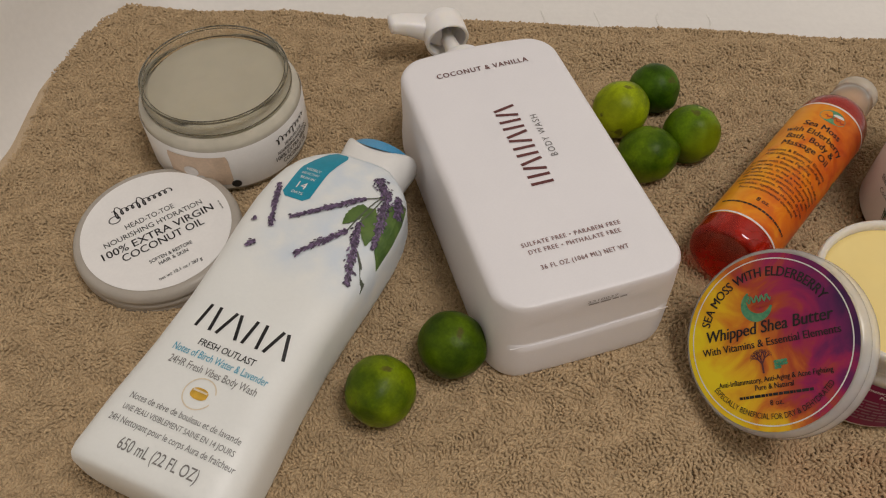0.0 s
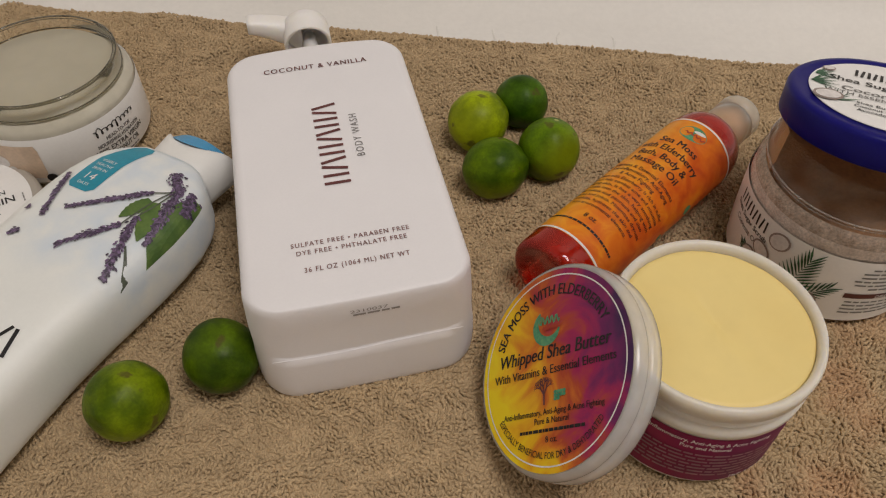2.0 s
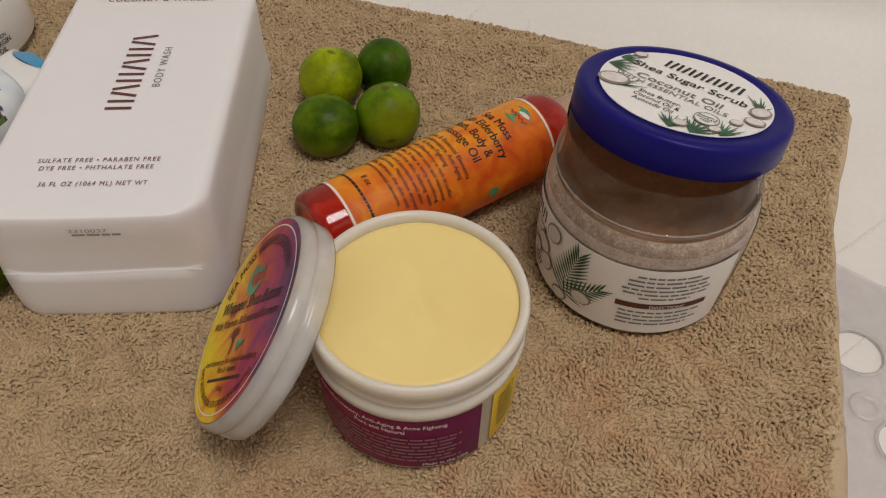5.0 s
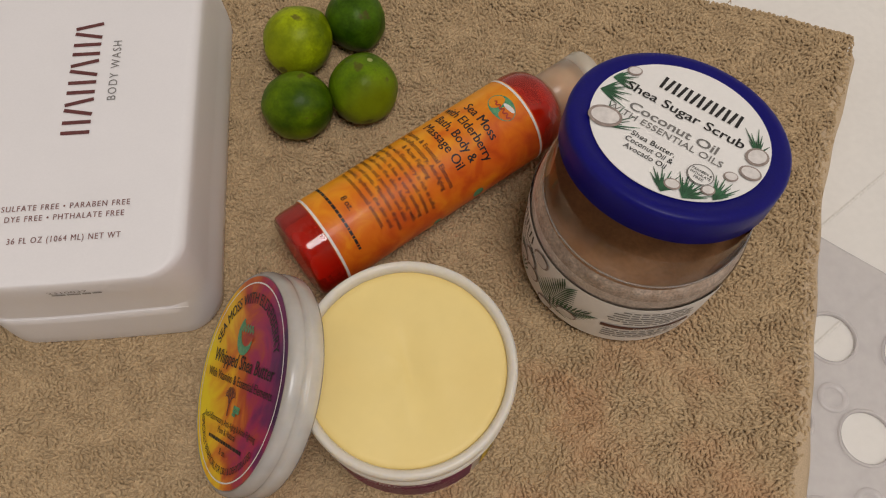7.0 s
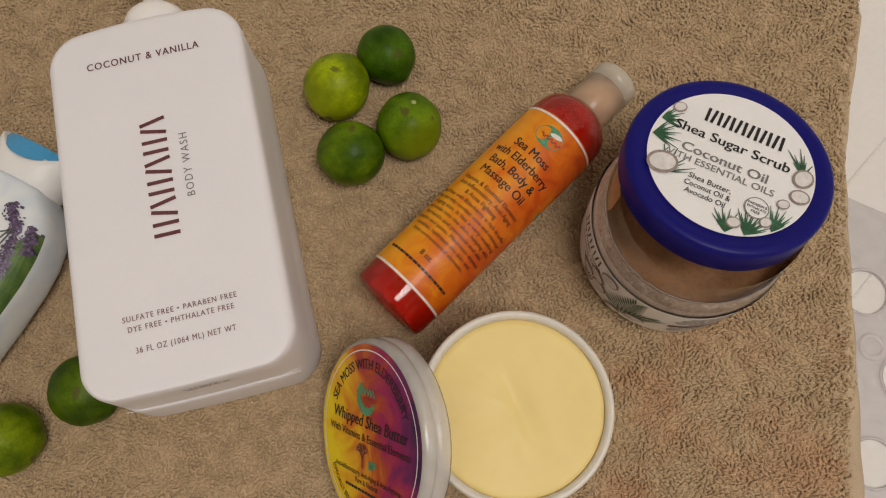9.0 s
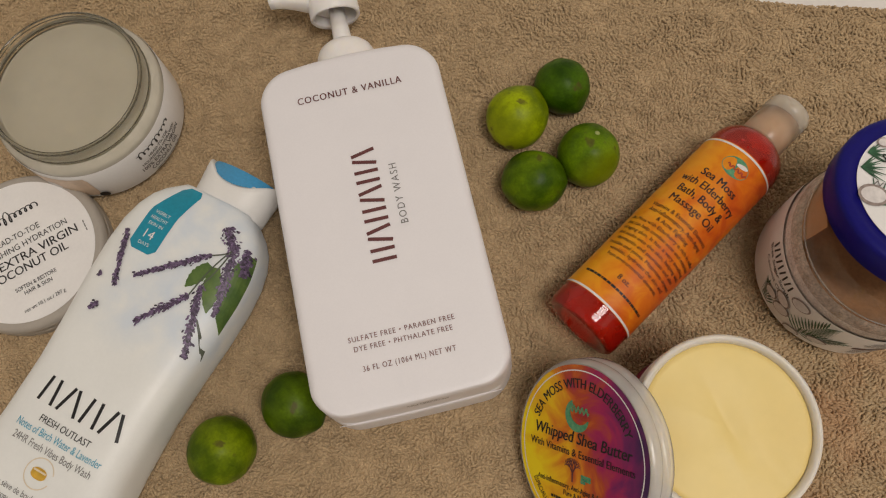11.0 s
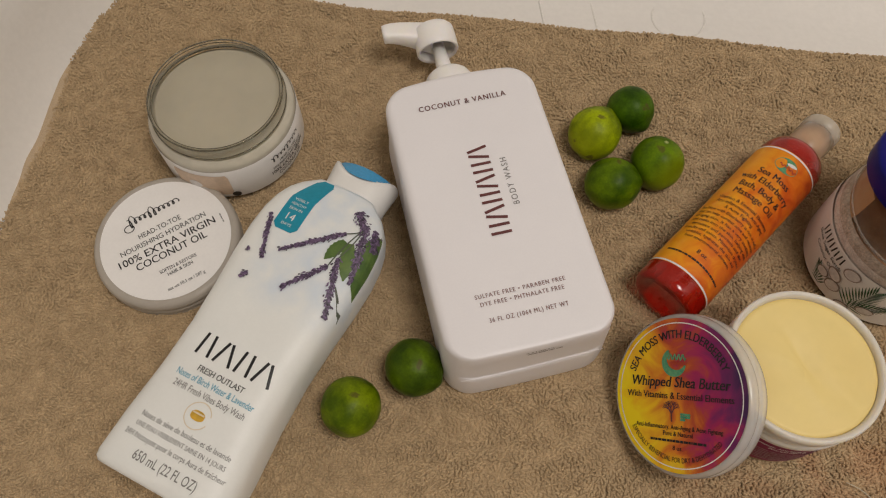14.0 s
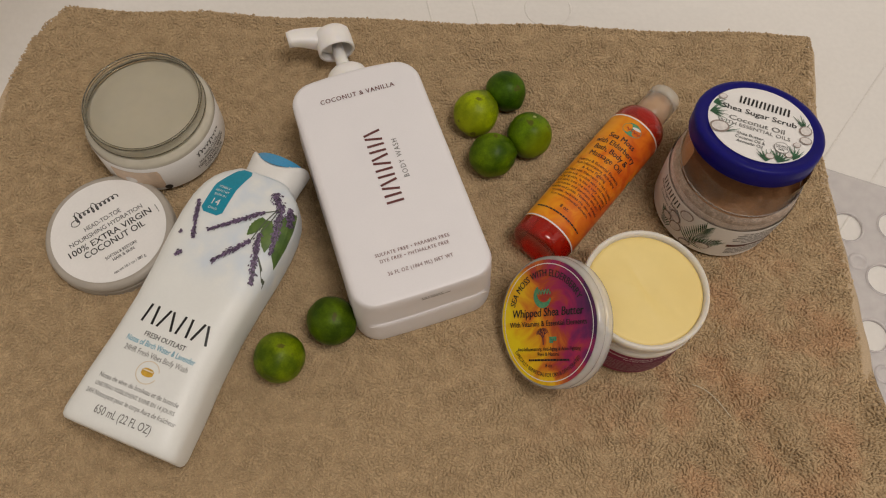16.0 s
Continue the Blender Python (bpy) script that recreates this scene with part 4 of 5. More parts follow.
# ---- open glass jar of coconut oil ----
def oil_jar():
    j = empty("oil_jar", pose(-0.1225, 0.3775, Z0), "open clear glass jar of solid white coconut oil with white label", "jar")
    H = 0.0555
    part("glass_body", lathe([(0.0440, 0.0), (0.0475, 0.0015), (0.0490, 0.006), (0.0490, 0.0385), (0.0480, 0.0410), (0.0460, 0.0428), (0.0448, 0.0440)], 96, (True, False)), M["brightened_glass"], j)
    rim = part("rim", lathe([(0.0448, 0.0440), (0.0447, 0.0452), (0.0447, 0.0470), (0.0436, 0.0482), (0.0436, 0.0530), (0.0439, H - 0.0010), (0.0434, H), (0.0424, H), (0.0418, H - 0.0010), (0.0414, 0.0480)], 96, (False, False)), M["glass"], j, "clear glass rim")
    for r, z, w in ((0.0438, H - 0.0009, 0.0006), (0.0419, H - 0.0012, 0.0003), (0.0447, 0.0461, 0.0005)):
        part("rim_edge", lathe([(r - w, z - 0.0002), (r - w * 0.3, z - w), (r + w * 0.5, z - w * 0.6), (r + w * 0.5, z + w * 0.6), (r - w * 0.3, z + w), (r - w, z + 0.0002)], 96, (False, False)), M["glass_edge"], rim)
    part("coconut_oil", lathe([(0.0420, 0.001), (0.0484, 0.004), (0.0486, 0.0375), (0.0474, 0.0405), (0.0445, 0.0437), (0.0431, 0.0450), (0.0413, 0.0470), (0.0401, 0.0480), (0.02, 0.0483), (0.001, 0.0482)], 96), M["coconut_cream"], j, "set off-white coconut oil")
    lab = part("label", lathe([(0.0493, 0.0055), (0.0495, 0.006), (0.0495, 0.0365), (0.0493, 0.037)], 120, (False, False), (-185, 60)), M["paper"], j)
    start = lambda deg: round_at(0.0496, 0.0, deg)
    part("beige_panel", patch(-0.018, 0.020, 0.0095, 0.0330, 14, 6, start(-99), 0.0002, 0.001), M["beige"], lab)
    mark("coconut_print", M["flesh"], lab, lambda bm: (blot(bm, -0.004, 0.020, 0.0048, 0.0042, 0.3, start(-99), 0.0004, 14), blot(bm, 0.001, 0.0155, 0.003, 0.002, 0.5, start(-99), 0.0004, 10)))
    mark("seal_print", M["black_ink"], lab, lambda bm: blot(bm, 0.004, 0.0095, 0.0030, 0.0030, 0, start(-79), 0.0004, 16))
    mark("script_mark", M["black_ink"], lab, lambda bm: ribbon(bm, [(-0.014 + 0.030 * k / 90 + 0.0011 * math.sin(k * 0.62), 0.0290 + (0.0013 + 0.0020 * math.exp(-((k - 8) / 6) ** 2) + 0.0020 * math.exp(-((k - 46) / 6) ** 2)) * math.cos(k * 0.62)) for k in range(91)], 0.0006, start(-24), 0.0003))
    for text, z, h, w, ink in (("HEAD-TO-TOE", 0.0222, 0.0023, 0.018, "black_ink"), ("NOURISHING HYDRATION", 0.0186, 0.0024, 0.031, "black_ink"), ("100% EXTRA VIRGIN", 0.0142, 0.0032, 0.035, "black_ink"), ("COCONUT OIL", 0.0098, 0.0032, 0.025, "black_ink")):
        printed(text, M[ink], lab, start(-24), (0.001, z), h, w, 0.015)
    bars("small_print", M["grey_ink"], lab, start(-24), [(-0.010, 0.0072, 0.012, 0.0008)])
    return j


oil_jar()


# ---- its lid ----
def jar_lid():
    top = 0.0085
    j = empty("jar_lid", pose(-0.1462, 0.2888, top, 1.5, 0, 36.5), "round frosted plastic jar lid with white paper label on the towel", "lid")
    part("shell", lathe([(0.0462, -0.0165), (0.0468, -0.0160), (0.0471, -0.0128), (0.0468, -0.0122), (0.0468, -0.0112), (0.0473, -0.0106), (0.0473, -0.0080), (0.0467, -0.0073), (0.0467, -0.0062), (0.0473, -0.0056), (0.0472, -0.0040), (0.0465, -0.0018), (0.0452, -0.0003), (0.0435, 0.0), (0.001, 0.0)], 120), M["frost"], j)
    lab = part("label", lathe([(0.0420, 0.0002), (0.0420, 0.0004), (0.001, 0.0004)], 96, (False, True)), M["paper"], j, smooth=False)
    put = flat_at(0.0004)
    mark("script_mark", M["black_ink"], lab, lambda bm: ribbon(bm, [(-0.0170 + 0.035 * k / 110 + 0.0013 * math.sin(k * 0.60), 0.0225 + (0.0016 + 0.0032 * math.exp(-((k - 8) / 7) ** 2) + 0.0030 * math.exp(-((k - 52) / 7) ** 2)) * math.cos(k * 0.60)) for k in range(111)], [0.0005 + 0.0004 * abs(math.sin(k * 0.3)) for k in range(111)], put, 0.0002))
    mark("script_swash", M["black_ink"], lab, lambda bm: ribbon(bm, [(-0.0175 + 0.0032 * math.cos(a), 0.0185 + 0.0026 * math.sin(a)) for a in np.linspace(1.2, 6.6, 26)], 0.0006, put, 0.0002))
    for text, v, h, w, bold in (("HEAD-TO-TOE", 0.0082, 0.0036, 0.0290, 0.0), ("NOURISHING HYDRATION", 0.0020, 0.0036, 0.0585, 0.0), ("100% EXTRA VIRGIN", -0.0055, 0.0050, 0.0660, 0.012), ("COCONUT OIL", -0.0122, 0.0050, 0.0480, 0.012), ("SOFTEN & RESTORE", -0.0212, 0.0024, 0.0250, 0.01), ("HAIR & SKIN", -0.0249, 0.0024, 0.0170, 0.01), ("net wt 10.1 oz / 287 g", -0.0345, 0.0022, 0.0250, 0.012)):
        printed(text, M["black_ink"], lab, put, (0.0, v), h, w, bold)
    bars("side_print", M["grey_ink"], lab, lambda u, v, l: Vector((0.0375 - v, u, 0.0004 + l)), [(-0.008, 0, -0.001, 0.0007)])
    return j


jar_lid()


# ---- limes ----
def lime(at, r, squash, turn, dark, light, way, label):
    skin = lime_skin("lime_peel", dark, light, way)
    ob = empty("lime", pose(at[0], at[1], at[2], *turn), label, "lime", "limes on the towel")
    bm = bmesh.new()
    bmesh.ops.create_icosphere(bm, subdivisions=5, radius=1)
    for v in bm.verts:
        n = v.co.normalized()
        d = r * (1 + 0.035 * noise.noise(n * 1.7 + Vector(at) * 60) + 0.004 * noise.noise(n * 6 + Vector(at) * 90))
        d += r * 0.07 * math.exp(-((1 - n.z) / 0.035)) - r * 0.03 * math.exp(-((1 + n.z) / 0.02))
        v.co = Vector((n.x * d, n.y * d, n.z * d * squash))
    part("peel", bm, skin, ob)
    part("stem_scar", lathe([(0.0016, -0.0004), (0.0014, 0.0002), (0.0005, 0.0003)], 14), M["lime_scar"], ob, m=pose(0, 0, -r * squash * 0.968, 180, 0, 0))
    return ob


lime((0.1290, 0.3955, 0.0086), 0.0178, 1.05, (70, 0, 150), (0.140, 0.200, 0.001), (0.230, 0.285, 0.002), (0, 0.4, -1), "light yellowish-green lime touching other limes on the towel")
lime((0.1540, 0.4182, 0.0068), 0.0161, 1.04, (100, 10, 40), (0.026, 0.070, 0.001), (0.044, 0.095, 0.002), (0.5, -0.5, 0.1), "small dark green lime touching a lighter lime")
lime((0.1712, 0.3755, 0.0076), 0.0180, 1.03, (165, 20, 30), (0.056, 0.115, 0.001), (0.085, 0.150, 0.002), (0.2, 0.9, 0.2), "round mid-green lime with a pale stem scar")
lime((0.1414, 0.3572, 0.0074), 0.0176, 1.06, (60, 30, 70), (0.046, 0.100, 0.001), (0.085, 0.140, 0.002), (0.1, -0.9, -0.3), "mid-green lime beside other limes on the towel")
lime((-0.0108, 0.1918, 0.0088), 0.0176, 1.05, (50, 10, -20), (0.072, 0.122, 0.001), (0.120, 0.165, 0.002), (0.2, -0.9, -0.2), "green lime with yellow underside and brown scuff")
lime((0.0237, 0.2190, 0.0084), 0.0173, 1.04, (80, 0, 60), (0.036, 0.074, 0.001), (0.060, 0.100, 0.002), (0.3, -0.8, -0.6), "dark green lime leaning on the white pump bottle")


# ---- bottle of red massage oil ----
def massage_oil():
    b = empty("oil_bottle", pose(0.1706, 0.2734, 0.0152, 0, 0, -39.5), "clear bottle of red massage oil with orange label, lying", "bottle")
    R = 0.0216
    rot = pose(0, 0, 0, -90, 0, 0)
    part("bottle_body", lathe([(0.001, 0.0035), (0.012, 0.0028), (0.0165, 0.0005), (0.0192, 0.0), (0.0210, 0.0015), (R, 0.0045), (R, 0.132), (0.0209, 0.137), (0.0192, 0.1415), (0.0155, 0.1450), (0.0128, 0.1465)], 72, (True, True)), M["oil"], b, "clear plastic filled with amber-red oil", m=rot)
    cap = part("disc_cap", lathe([(0.0126, 0.1470), (0.0130, 0.1475), (0.0130, 0.1660), (0.0110, 0.1662)], 56), M["cap_milky"], b, "milky translucent cap", m=rot)
    part("cap_top", lathe([(0.0118, 0.1663), (0.0131, 0.1665), (0.0131, 0.1735), (0.0124, 0.1752), (0.0112, 0.1760), (0.001, 0.1761)], 56), M["cap_cream"], cap, "cream push top")
    part("cap_plug", lathe([(0.0085, 0.1472), (0.0085, 0.170), (0.004, 0.171)], 32), M["cap_milky"], cap)

    def on(r):
        # u round the girth from the top towards +x, v along the bottle
        return lambda u, v, lift: Vector(((r + lift) * math.sin(u / r), v, (r + lift) * math.cos(u / r)))

    put = on(R)
    tilt = 0.0005                                          # the label's middle is rolled a little to one side
    lab = part("label", patch(-0.034, 0.054, 0.0135, 0.1275, 60, 10, put, 0.00025), M["orange_print"], b)
    for v in (0.0144, 0.1263):
        part("white_line", patch(-0.034, 0.054, v - 0.0006, v + 0.0006, 60, 1, put, 0.0004), M["white_ink"], lab)
    q = lambda u, v, lift: put(u + tilt, v, lift + 0.0002)
    for text, v, h, w, bold in (("Sea Moss", 0.1025, 0.0046, 0.0225, 0.028), ("with Elderberry", 0.0953, 0.0046, 0.0370, 0.028), ("Bath, Body &", 0.0881, 0.0046, 0.0300, 0.028), ("Massage Oil", 0.0809, 0.0046, 0.0290, 0.02), ("Vitamins & Essential Elements", 0.0740, 0.0024, 0.0400, 0.012), ("Anti-Inflammatory, Anti-Aging", 0.0702, 0.0024, 0.0380, 0.012), ("& Acne Fighting", 0.0664, 0.0024, 0.0210, 0.012), ("8 oz.", 0.0285, 0.0029, 0.0075, 0.02)):
        printed(text, M["black_ink"], lab, q, (0.0, v), h, w, bold)
    small = ["Sea Moss with Elderberry is rich in sulfur", "that can help combat acne and minimize", "of aging skin. It has a very soothing", "and soaks into the skin, helping with", "dermatitis and psoriasis and also", "muscles and joints. Minimizes dryness", "wrinkles, hydrates the skin and", "from environmental elements."]
    for k, text in enumerate(small):
        printed(text, M["black_ink"], lab, q, (0.0, 0.0624 - 0.0037 * k), 0.0021, min(0.050, 0.0013 * len(text)), 0.01)
    bars("web_address", M["black_ink"], lab, q, [(-0.021, 0.0238, 0.021, 0.0013)], short=True)
    mark("logo_leaf", M["logo_green"], lab, lambda bm: (blot(bm, 0.0005, 0.1165, 0.0078, 0.0058, 0, q, 0.0001, 24), ))
    mark("logo_wave", M["white_ink"], lab, lambda bm: (blot(bm, 0.0030, 0.1190, 0.0034, 0.0012, 0.2, q, 0.00022, 16), ))
    mark("logo_script", M["logo_red"], lab, lambda bm: ribbon(bm, [(-0.004 + 0.012 * k / 20, 0.1158 + 0.0009 * math.sin(k * 1.4)) for k in range(21)], 0.0008, q, 0.0003))
    mark("seal_print", M["logo_green"], lab, lambda bm: (blot(bm, 0.034, 0.088, 0.0030, 0.0030, 0, put, 0.0004, 16), blot(bm, 0.037, 0.064, 0.0022, 0.0022, 0, put, 0.0004, 12)))
    bars("side_print", M["black_ink"], lab, put, [(0.034, 0.050 + 0.006 * k, 0.040 + 0.003 * (k % 3), 0.0012) for k in range(5)])
    return b


massage_oil()


# ---- open jar of whipped butter ----
def butter_jar():
    j = empty("butter_jar", pose(0.2366, 0.2270, Z0 - 0.001), "open milky plastic jar of pale yellow whipped shea butter", "jar")
    H = 0.0655
    part("jar_body", lathe([(0.0370, 0.0), (0.0398, 0.0012), (0.0410, 0.004), (0.0412, 0.0430), (0.0422, 0.0440), (0.0424, 0.0480), (0.0416, 0.0490), (0.0408, 0.0500), (0.0408, 0.0520), (0.0416, 0.0526), (0.0416, 0.0534), (0.0408, 0.0540), (0.0408, 0.0566), (0.0424, 0.0574), (0.0427, 0.0630), (0.0421, H - 0.0006), (0.0413, H), (0.0397, H - 0.0006), (0.0388, 0.0630), (0.0387, 0.0570)], 110, (True, False)), M["tub_milky"], j)
    rings = []
    for r in (0.0388, 0.0379, 0.0360, 0.031, 0.026, 0.020, 0.014, 0.008, 0.003, 0.0004):
        ring = []
        for a in np.linspace(0, math.tau, 96, endpoint=False):
            x, y = r * math.cos(a), r * math.sin(a)
            t = x * -0.55 + y * 0.835
            o = x * 0.835 + y * 0.55
            z = 0.0620 + 0.0006 * noise.noise(Vector((x, y, 0)) * 55) - 0.0020 * math.exp(-((o - 0.002) / 0.0040) ** 2) * math.exp(-(t / 0.014) ** 2) + 0.0007 * math.exp(-((o + 0.005) / 0.0015) ** 2) * math.exp(-(t / 0.016) ** 2) + 0.0004 * noise.noise(Vector((o * 220, t * 40, 1)))
            if r > 0.0380:
                z -= 0.0010
            ring.append((x, y, z))
        rings.append(ring)
    part("whipped_butter", loft(rings, True, (False, True)), M["butter"], j, "smooth pale yellow whipped butter")
    lab = part("label", lathe([(0.0412, 0.0048), (0.0413, 0.0052), (0.0415, 0.0415), (0.0414, 0.042)], 100, (False, False), (-250, -37)), M["maroon"], j)
    part("yellow_label", lathe([(0.0412, 0.0048), (0.0413, 0.0052), (0.0415, 0.0415), (0.0414, 0.042)], 30, (False, False), (-29, 35)), M["yellow_print"], j)
    put = round_at(0.0416, 0.0, -90)
    printed("Anti-Inflammatory, Anti-Aging & Acne Fighting", M["white_ink"], lab, put, (-0.004, 0.0370), 0.0024, 0.0560, 0.015)
    printed("Pure and Natural", M["white_ink"], lab, put, (-0.002, 0.0330), 0.0024, 0.0200, 0.015)
    bars("small_print", M["rose"], lab, put, [(-0.034 + 0.003 * (k % 2), 0.0285 - 0.0028 * k, 0.030 - 0.002 * (k % 3), 0.0012) for k in range(7)])
    printed("Made in the USA", M["white_ink"], lab, put, (0.024, 0.0072), 0.0020, 0.0190, 0.012)
    bars("small_print", M["black_ink"], j, round_at(0.0417, 0.0, -25), [(0.0, 0.036 - 0.0035 * k, 0.011, 0.0012) for k in range(7)])
    return j


butter_jar()


# ---- its lid, leaning on the jar ----
def butter_lid():
    nrm = Vector((-0.771, -0.216, 0.599)).normalized()
    xd = Vector((0.637, -0.195, 0.745))
    xd = (xd - nrm * xd.dot(nrm)).normalized()
    yd = nrm.cross(xd)
    m = Matrix((xd, yd, nrm)).transposed().to_4x4()
    m.translation = (0.1724, 0.2086, 0.0394)
    j = empty("jar_lid", m, "milky jar lid with yellow and purple label leaning on the jar", "lid")
    part("shell", lathe([(0.0436, -0.0132), (0.0446, -0.0132), (0.0450, -0.0122), (0.0450, -0.0084), (0.0446, -0.0076), (0.0441, -0.0072), (0.0441, -0.0058), (0.0447, -0.0052), (0.0449, -0.0044), (0.0448, -0.0024), (0.0442, -0.0008), (0.0432, 0.0002), (0.0427, 0.0006), (0.0424, 0.0), (0.001, 0.0)], 120, (False, True)), M["lid_milky"], j)
    part("liner", lathe([(0.0430, -0.0125), (0.0430, -0.004), (0.0418, -0.0016), (0.001, -0.0015)], 80, (False, True)), M["lid_milky"], j)
    lab = part("label", lathe([(0.0422, 0.0002), (0.0422, 0.0004), (0.001, 0.0004)], 110, (False, True)), M["swirl"], j, smooth=False)
    part("ring_line", lathe([(0.0392, 0.0006), (0.0398, 0.0006)], 110, (False, False)), M["white_ink"], lab, smooth=False)
    put = flat_at(0.0004)
    ink = M["black_ink"]
    printed("SEA MOSS WITH ELDERBERRY", ink, lab, arc_at(0.0004, 0.0310, 92), (0, 0), 0.0046, 0.0720, 0.026)
    printed("ESPECIALLY BENEFICIAL FOR DRY & DEHYDRATED", ink, lab, arc_under(0.0004, 0.0365, -94), (0, 0), 0.0026, 0.0680, 0.004)
    printed("Whipped Shea Butter", ink, lab, put, (0.0, 0.0040), 0.0056, 0.0640, 0.030, 0.16)
    printed("With Vitamins & Essential Elements", ink, lab, put, (0.0, -0.0025), 0.0036, 0.0690, 0.022)
    printed("Anti-Inflammatory, Anti-Aging & Acne Fighting", ink, lab, put, (0.0, -0.0190), 0.0025, 0.0560, 0.024)
    printed("Pure & Natural", ink, lab, put, (0.0, -0.0225), 0.0025, 0.0190, 0.024)
    bars("web_address", ink, lab, put, [(-0.018, -0.0252, 0.018, 0.0013)], short=True)
    printed("8 oz.", ink, lab, put, (0.0, -0.0300), 0.0024, 0.0065, 0.014)
    mark("logo_leaf", M["logo_green"], lab, lambda bm: (ribbon(bm, [(-0.002 + 0.0070 * math.cos(a), 0.0185 + 0.0070 * math.sin(a)) for a in np.linspace(2.2, 6.0, 20)], [0.0008 + 0.0035 * math.sin(math.pi * k / 19) for k in range(20)], put, 0.0002), blot(bm, -0.007, 0.0215, 0.0020, 0.0010, 0.8, put, 0.0002)))
    mark("logo_script", M["logo_green"], lab, lambda bm: ribbon(bm, [(-0.0080 + 0.013 * k / 24, 0.0205 + 0.0018 * math.sin(k * 1.3)) for k in range(25)], 0.0008, put, 0.0003))
    mark("logo_script", M["logo_red"], lab, lambda bm: ribbon(bm, [(-0.0045 + 0.010 * k / 24, 0.0170 + 0.0010 * math.sin(k * 1.6)) for k in range(25)], 0.0008, put, 0.0004))

    def twig(bm, u, v, a, L, d):
        e = (u + L * math.cos(a), v + L * math.sin(a))
        ribbon(bm, [(u, v), ((u + e[0]) / 2, (v + e[1]) / 2), e], 0.00022 * d + 0.0001, put, 0.0002)
        if d:
            for s in (-0.55, 0.1, 0.6):
                twig(bm, e[0], e[1], a + s, L * 0.68, d - 1)

    mark("tree_print", M["brown_ink"], lab, lambda bm: twig(bm, -0.004, -0.0150, 1.6, 0.0044, 4))
    mark("berry_print", M["logo_green"], lab, lambda bm: [blot(bm, 0.0025 + 0.0016 * (k % 4), -0.0105 - 0.0014 * (k // 4), 0.0010, 0.0008, 0, put, 0.0003 + 0.00001 * k, 8) for k in range(10)])
    return j


butter_lid()


# ---- jar of sugar scrub ----
def scrub_jar():
    j = empty("scrub_jar", pose(0.3150, 0.3232, Z0 - 0.001, 0, 0, 0), "clear jar of brown coconut sugar scrub with loose navy lid", "jar")
    wall = [(0.0420, 0.0), (0.0452, 0.0014), (0.0463, 0.005), (0.0470, 0.020), (0.0474, 0.040), (0.0472, 0.0520), (0.0465, 0.0570), (0.0449, 0.0615), (0.0434, 0.0640), (0.0428, 0.0655), (0.0438, 0.0664), (0.0440, 0.0690), (0.0426, 0.0700), (0.0420, 0.0720), (0.0418, 0.0880)]
    part("clear_wall", lathe(wall, 110, (True, False)), M["clear_jar"], j)
    part("scrub", lathe([(0.0395, 0.002), (0.0436, 0.004), (0.0461, 0.020), (0.0468, 0.040), (0.0466, 0.0510), (0.0458, 0.0560), (0.0449, 0.0580)], 96, (True, False)), M["scrub"], j, "pale grainy scrub against the wall")
    rings = []
    for r, z in ((0.0450, 0.0582), (0.0430, 0.0555), (0.040, 0.0510), (0.028, 0.0475), (0.012, 0.0465), (0.001, 0.0465)):
        rings.append([(r * math.cos(a), r * math.sin(a), z + 0.0016 * noise.noise(Vector((r * math.cos(a), r * math.sin(a), z)) * 130)) for a in np.linspace(0, math.tau, 80, endpoint=False)])
    part("scrub_surface", loft(rings, True, (False, True)), M["scrub_top"], j, "hollowed brown scrub surface")
    part("neck_film", lathe([(0.0450, 0.0580), (0.0440, 0.0610), (0.0426, 0.0640), (0.0415, 0.0680), (0.0410, 0.0860)], 80, (False, False), (-5, 185)), clear("smeared_neck", (0.94, 0.74, 0.54), 0.12, 0.5, (0.78, 0.44, 0.21), 1.06, 0.35), j)

    part("scrub_smear", lathe([(0.0462, 0.0565), (0.0455, 0.0590), (0.0443, 0.0618), (0.0434, 0.0632)], 96, (False, False)), M["scrub_smear"], j, "grainy scrub clinging inside the shoulder")

    def tape(z):
        return float(np.interp(z, [0.005, 0.020, 0.040], [0.0463, 0.0470, 0.0474]))

    def girth(deg):
        return lambda u, v, lift: Vector(((tape(v) + lift + 0.0003) * math.cos(radians(deg) + u / 0.0471), (tape(v) + lift + 0.0003) * math.sin(radians(deg) + u / 0.0471), v))

    f = girth(-125)
    lab = part("label", patch(-0.080, 0.076, 0.0055, 0.0505, 80, 8, f, 0.0), M["paper"], j, smooth=True)
    # coconut halves and palm leaves
    def frond(bm, u, v, a, L, n):
        for k in range(n):
            t = k / (n - 1)
            for s in (-1, 1):
                b = a + s * (0.95 - 0.55 * t)
                q = (u + L * t * math.cos(a), v + L * t * math.sin(a))
                l2 = L * (0.50 - 0.18 * t)
                e = (q[0] + l2 * math.cos(b), q[1] + l2 * math.sin(b))
                ribbon(bm, [q, ((q[0] + e[0]) / 2, (q[1] + e[1]) / 2), e], [0.0004, 0.0011, 0.0002], f, 0.0002 + 0.00001 * k)

    mark("palm_leaf", M["palm"], lab, lambda bm: frond(bm, -0.002, 0.0130, 1.35, 0.029, 13))
    mark("palm_leaf", M["palm"], lab, lambda bm: frond(bm, -0.022, 0.0090, 2.1, 0.015, 8))
    mark("palm_leaf", M["palm"], lab, lambda bm: frond(bm, 0.000, 0.0130, 0.75, 0.022, 10))
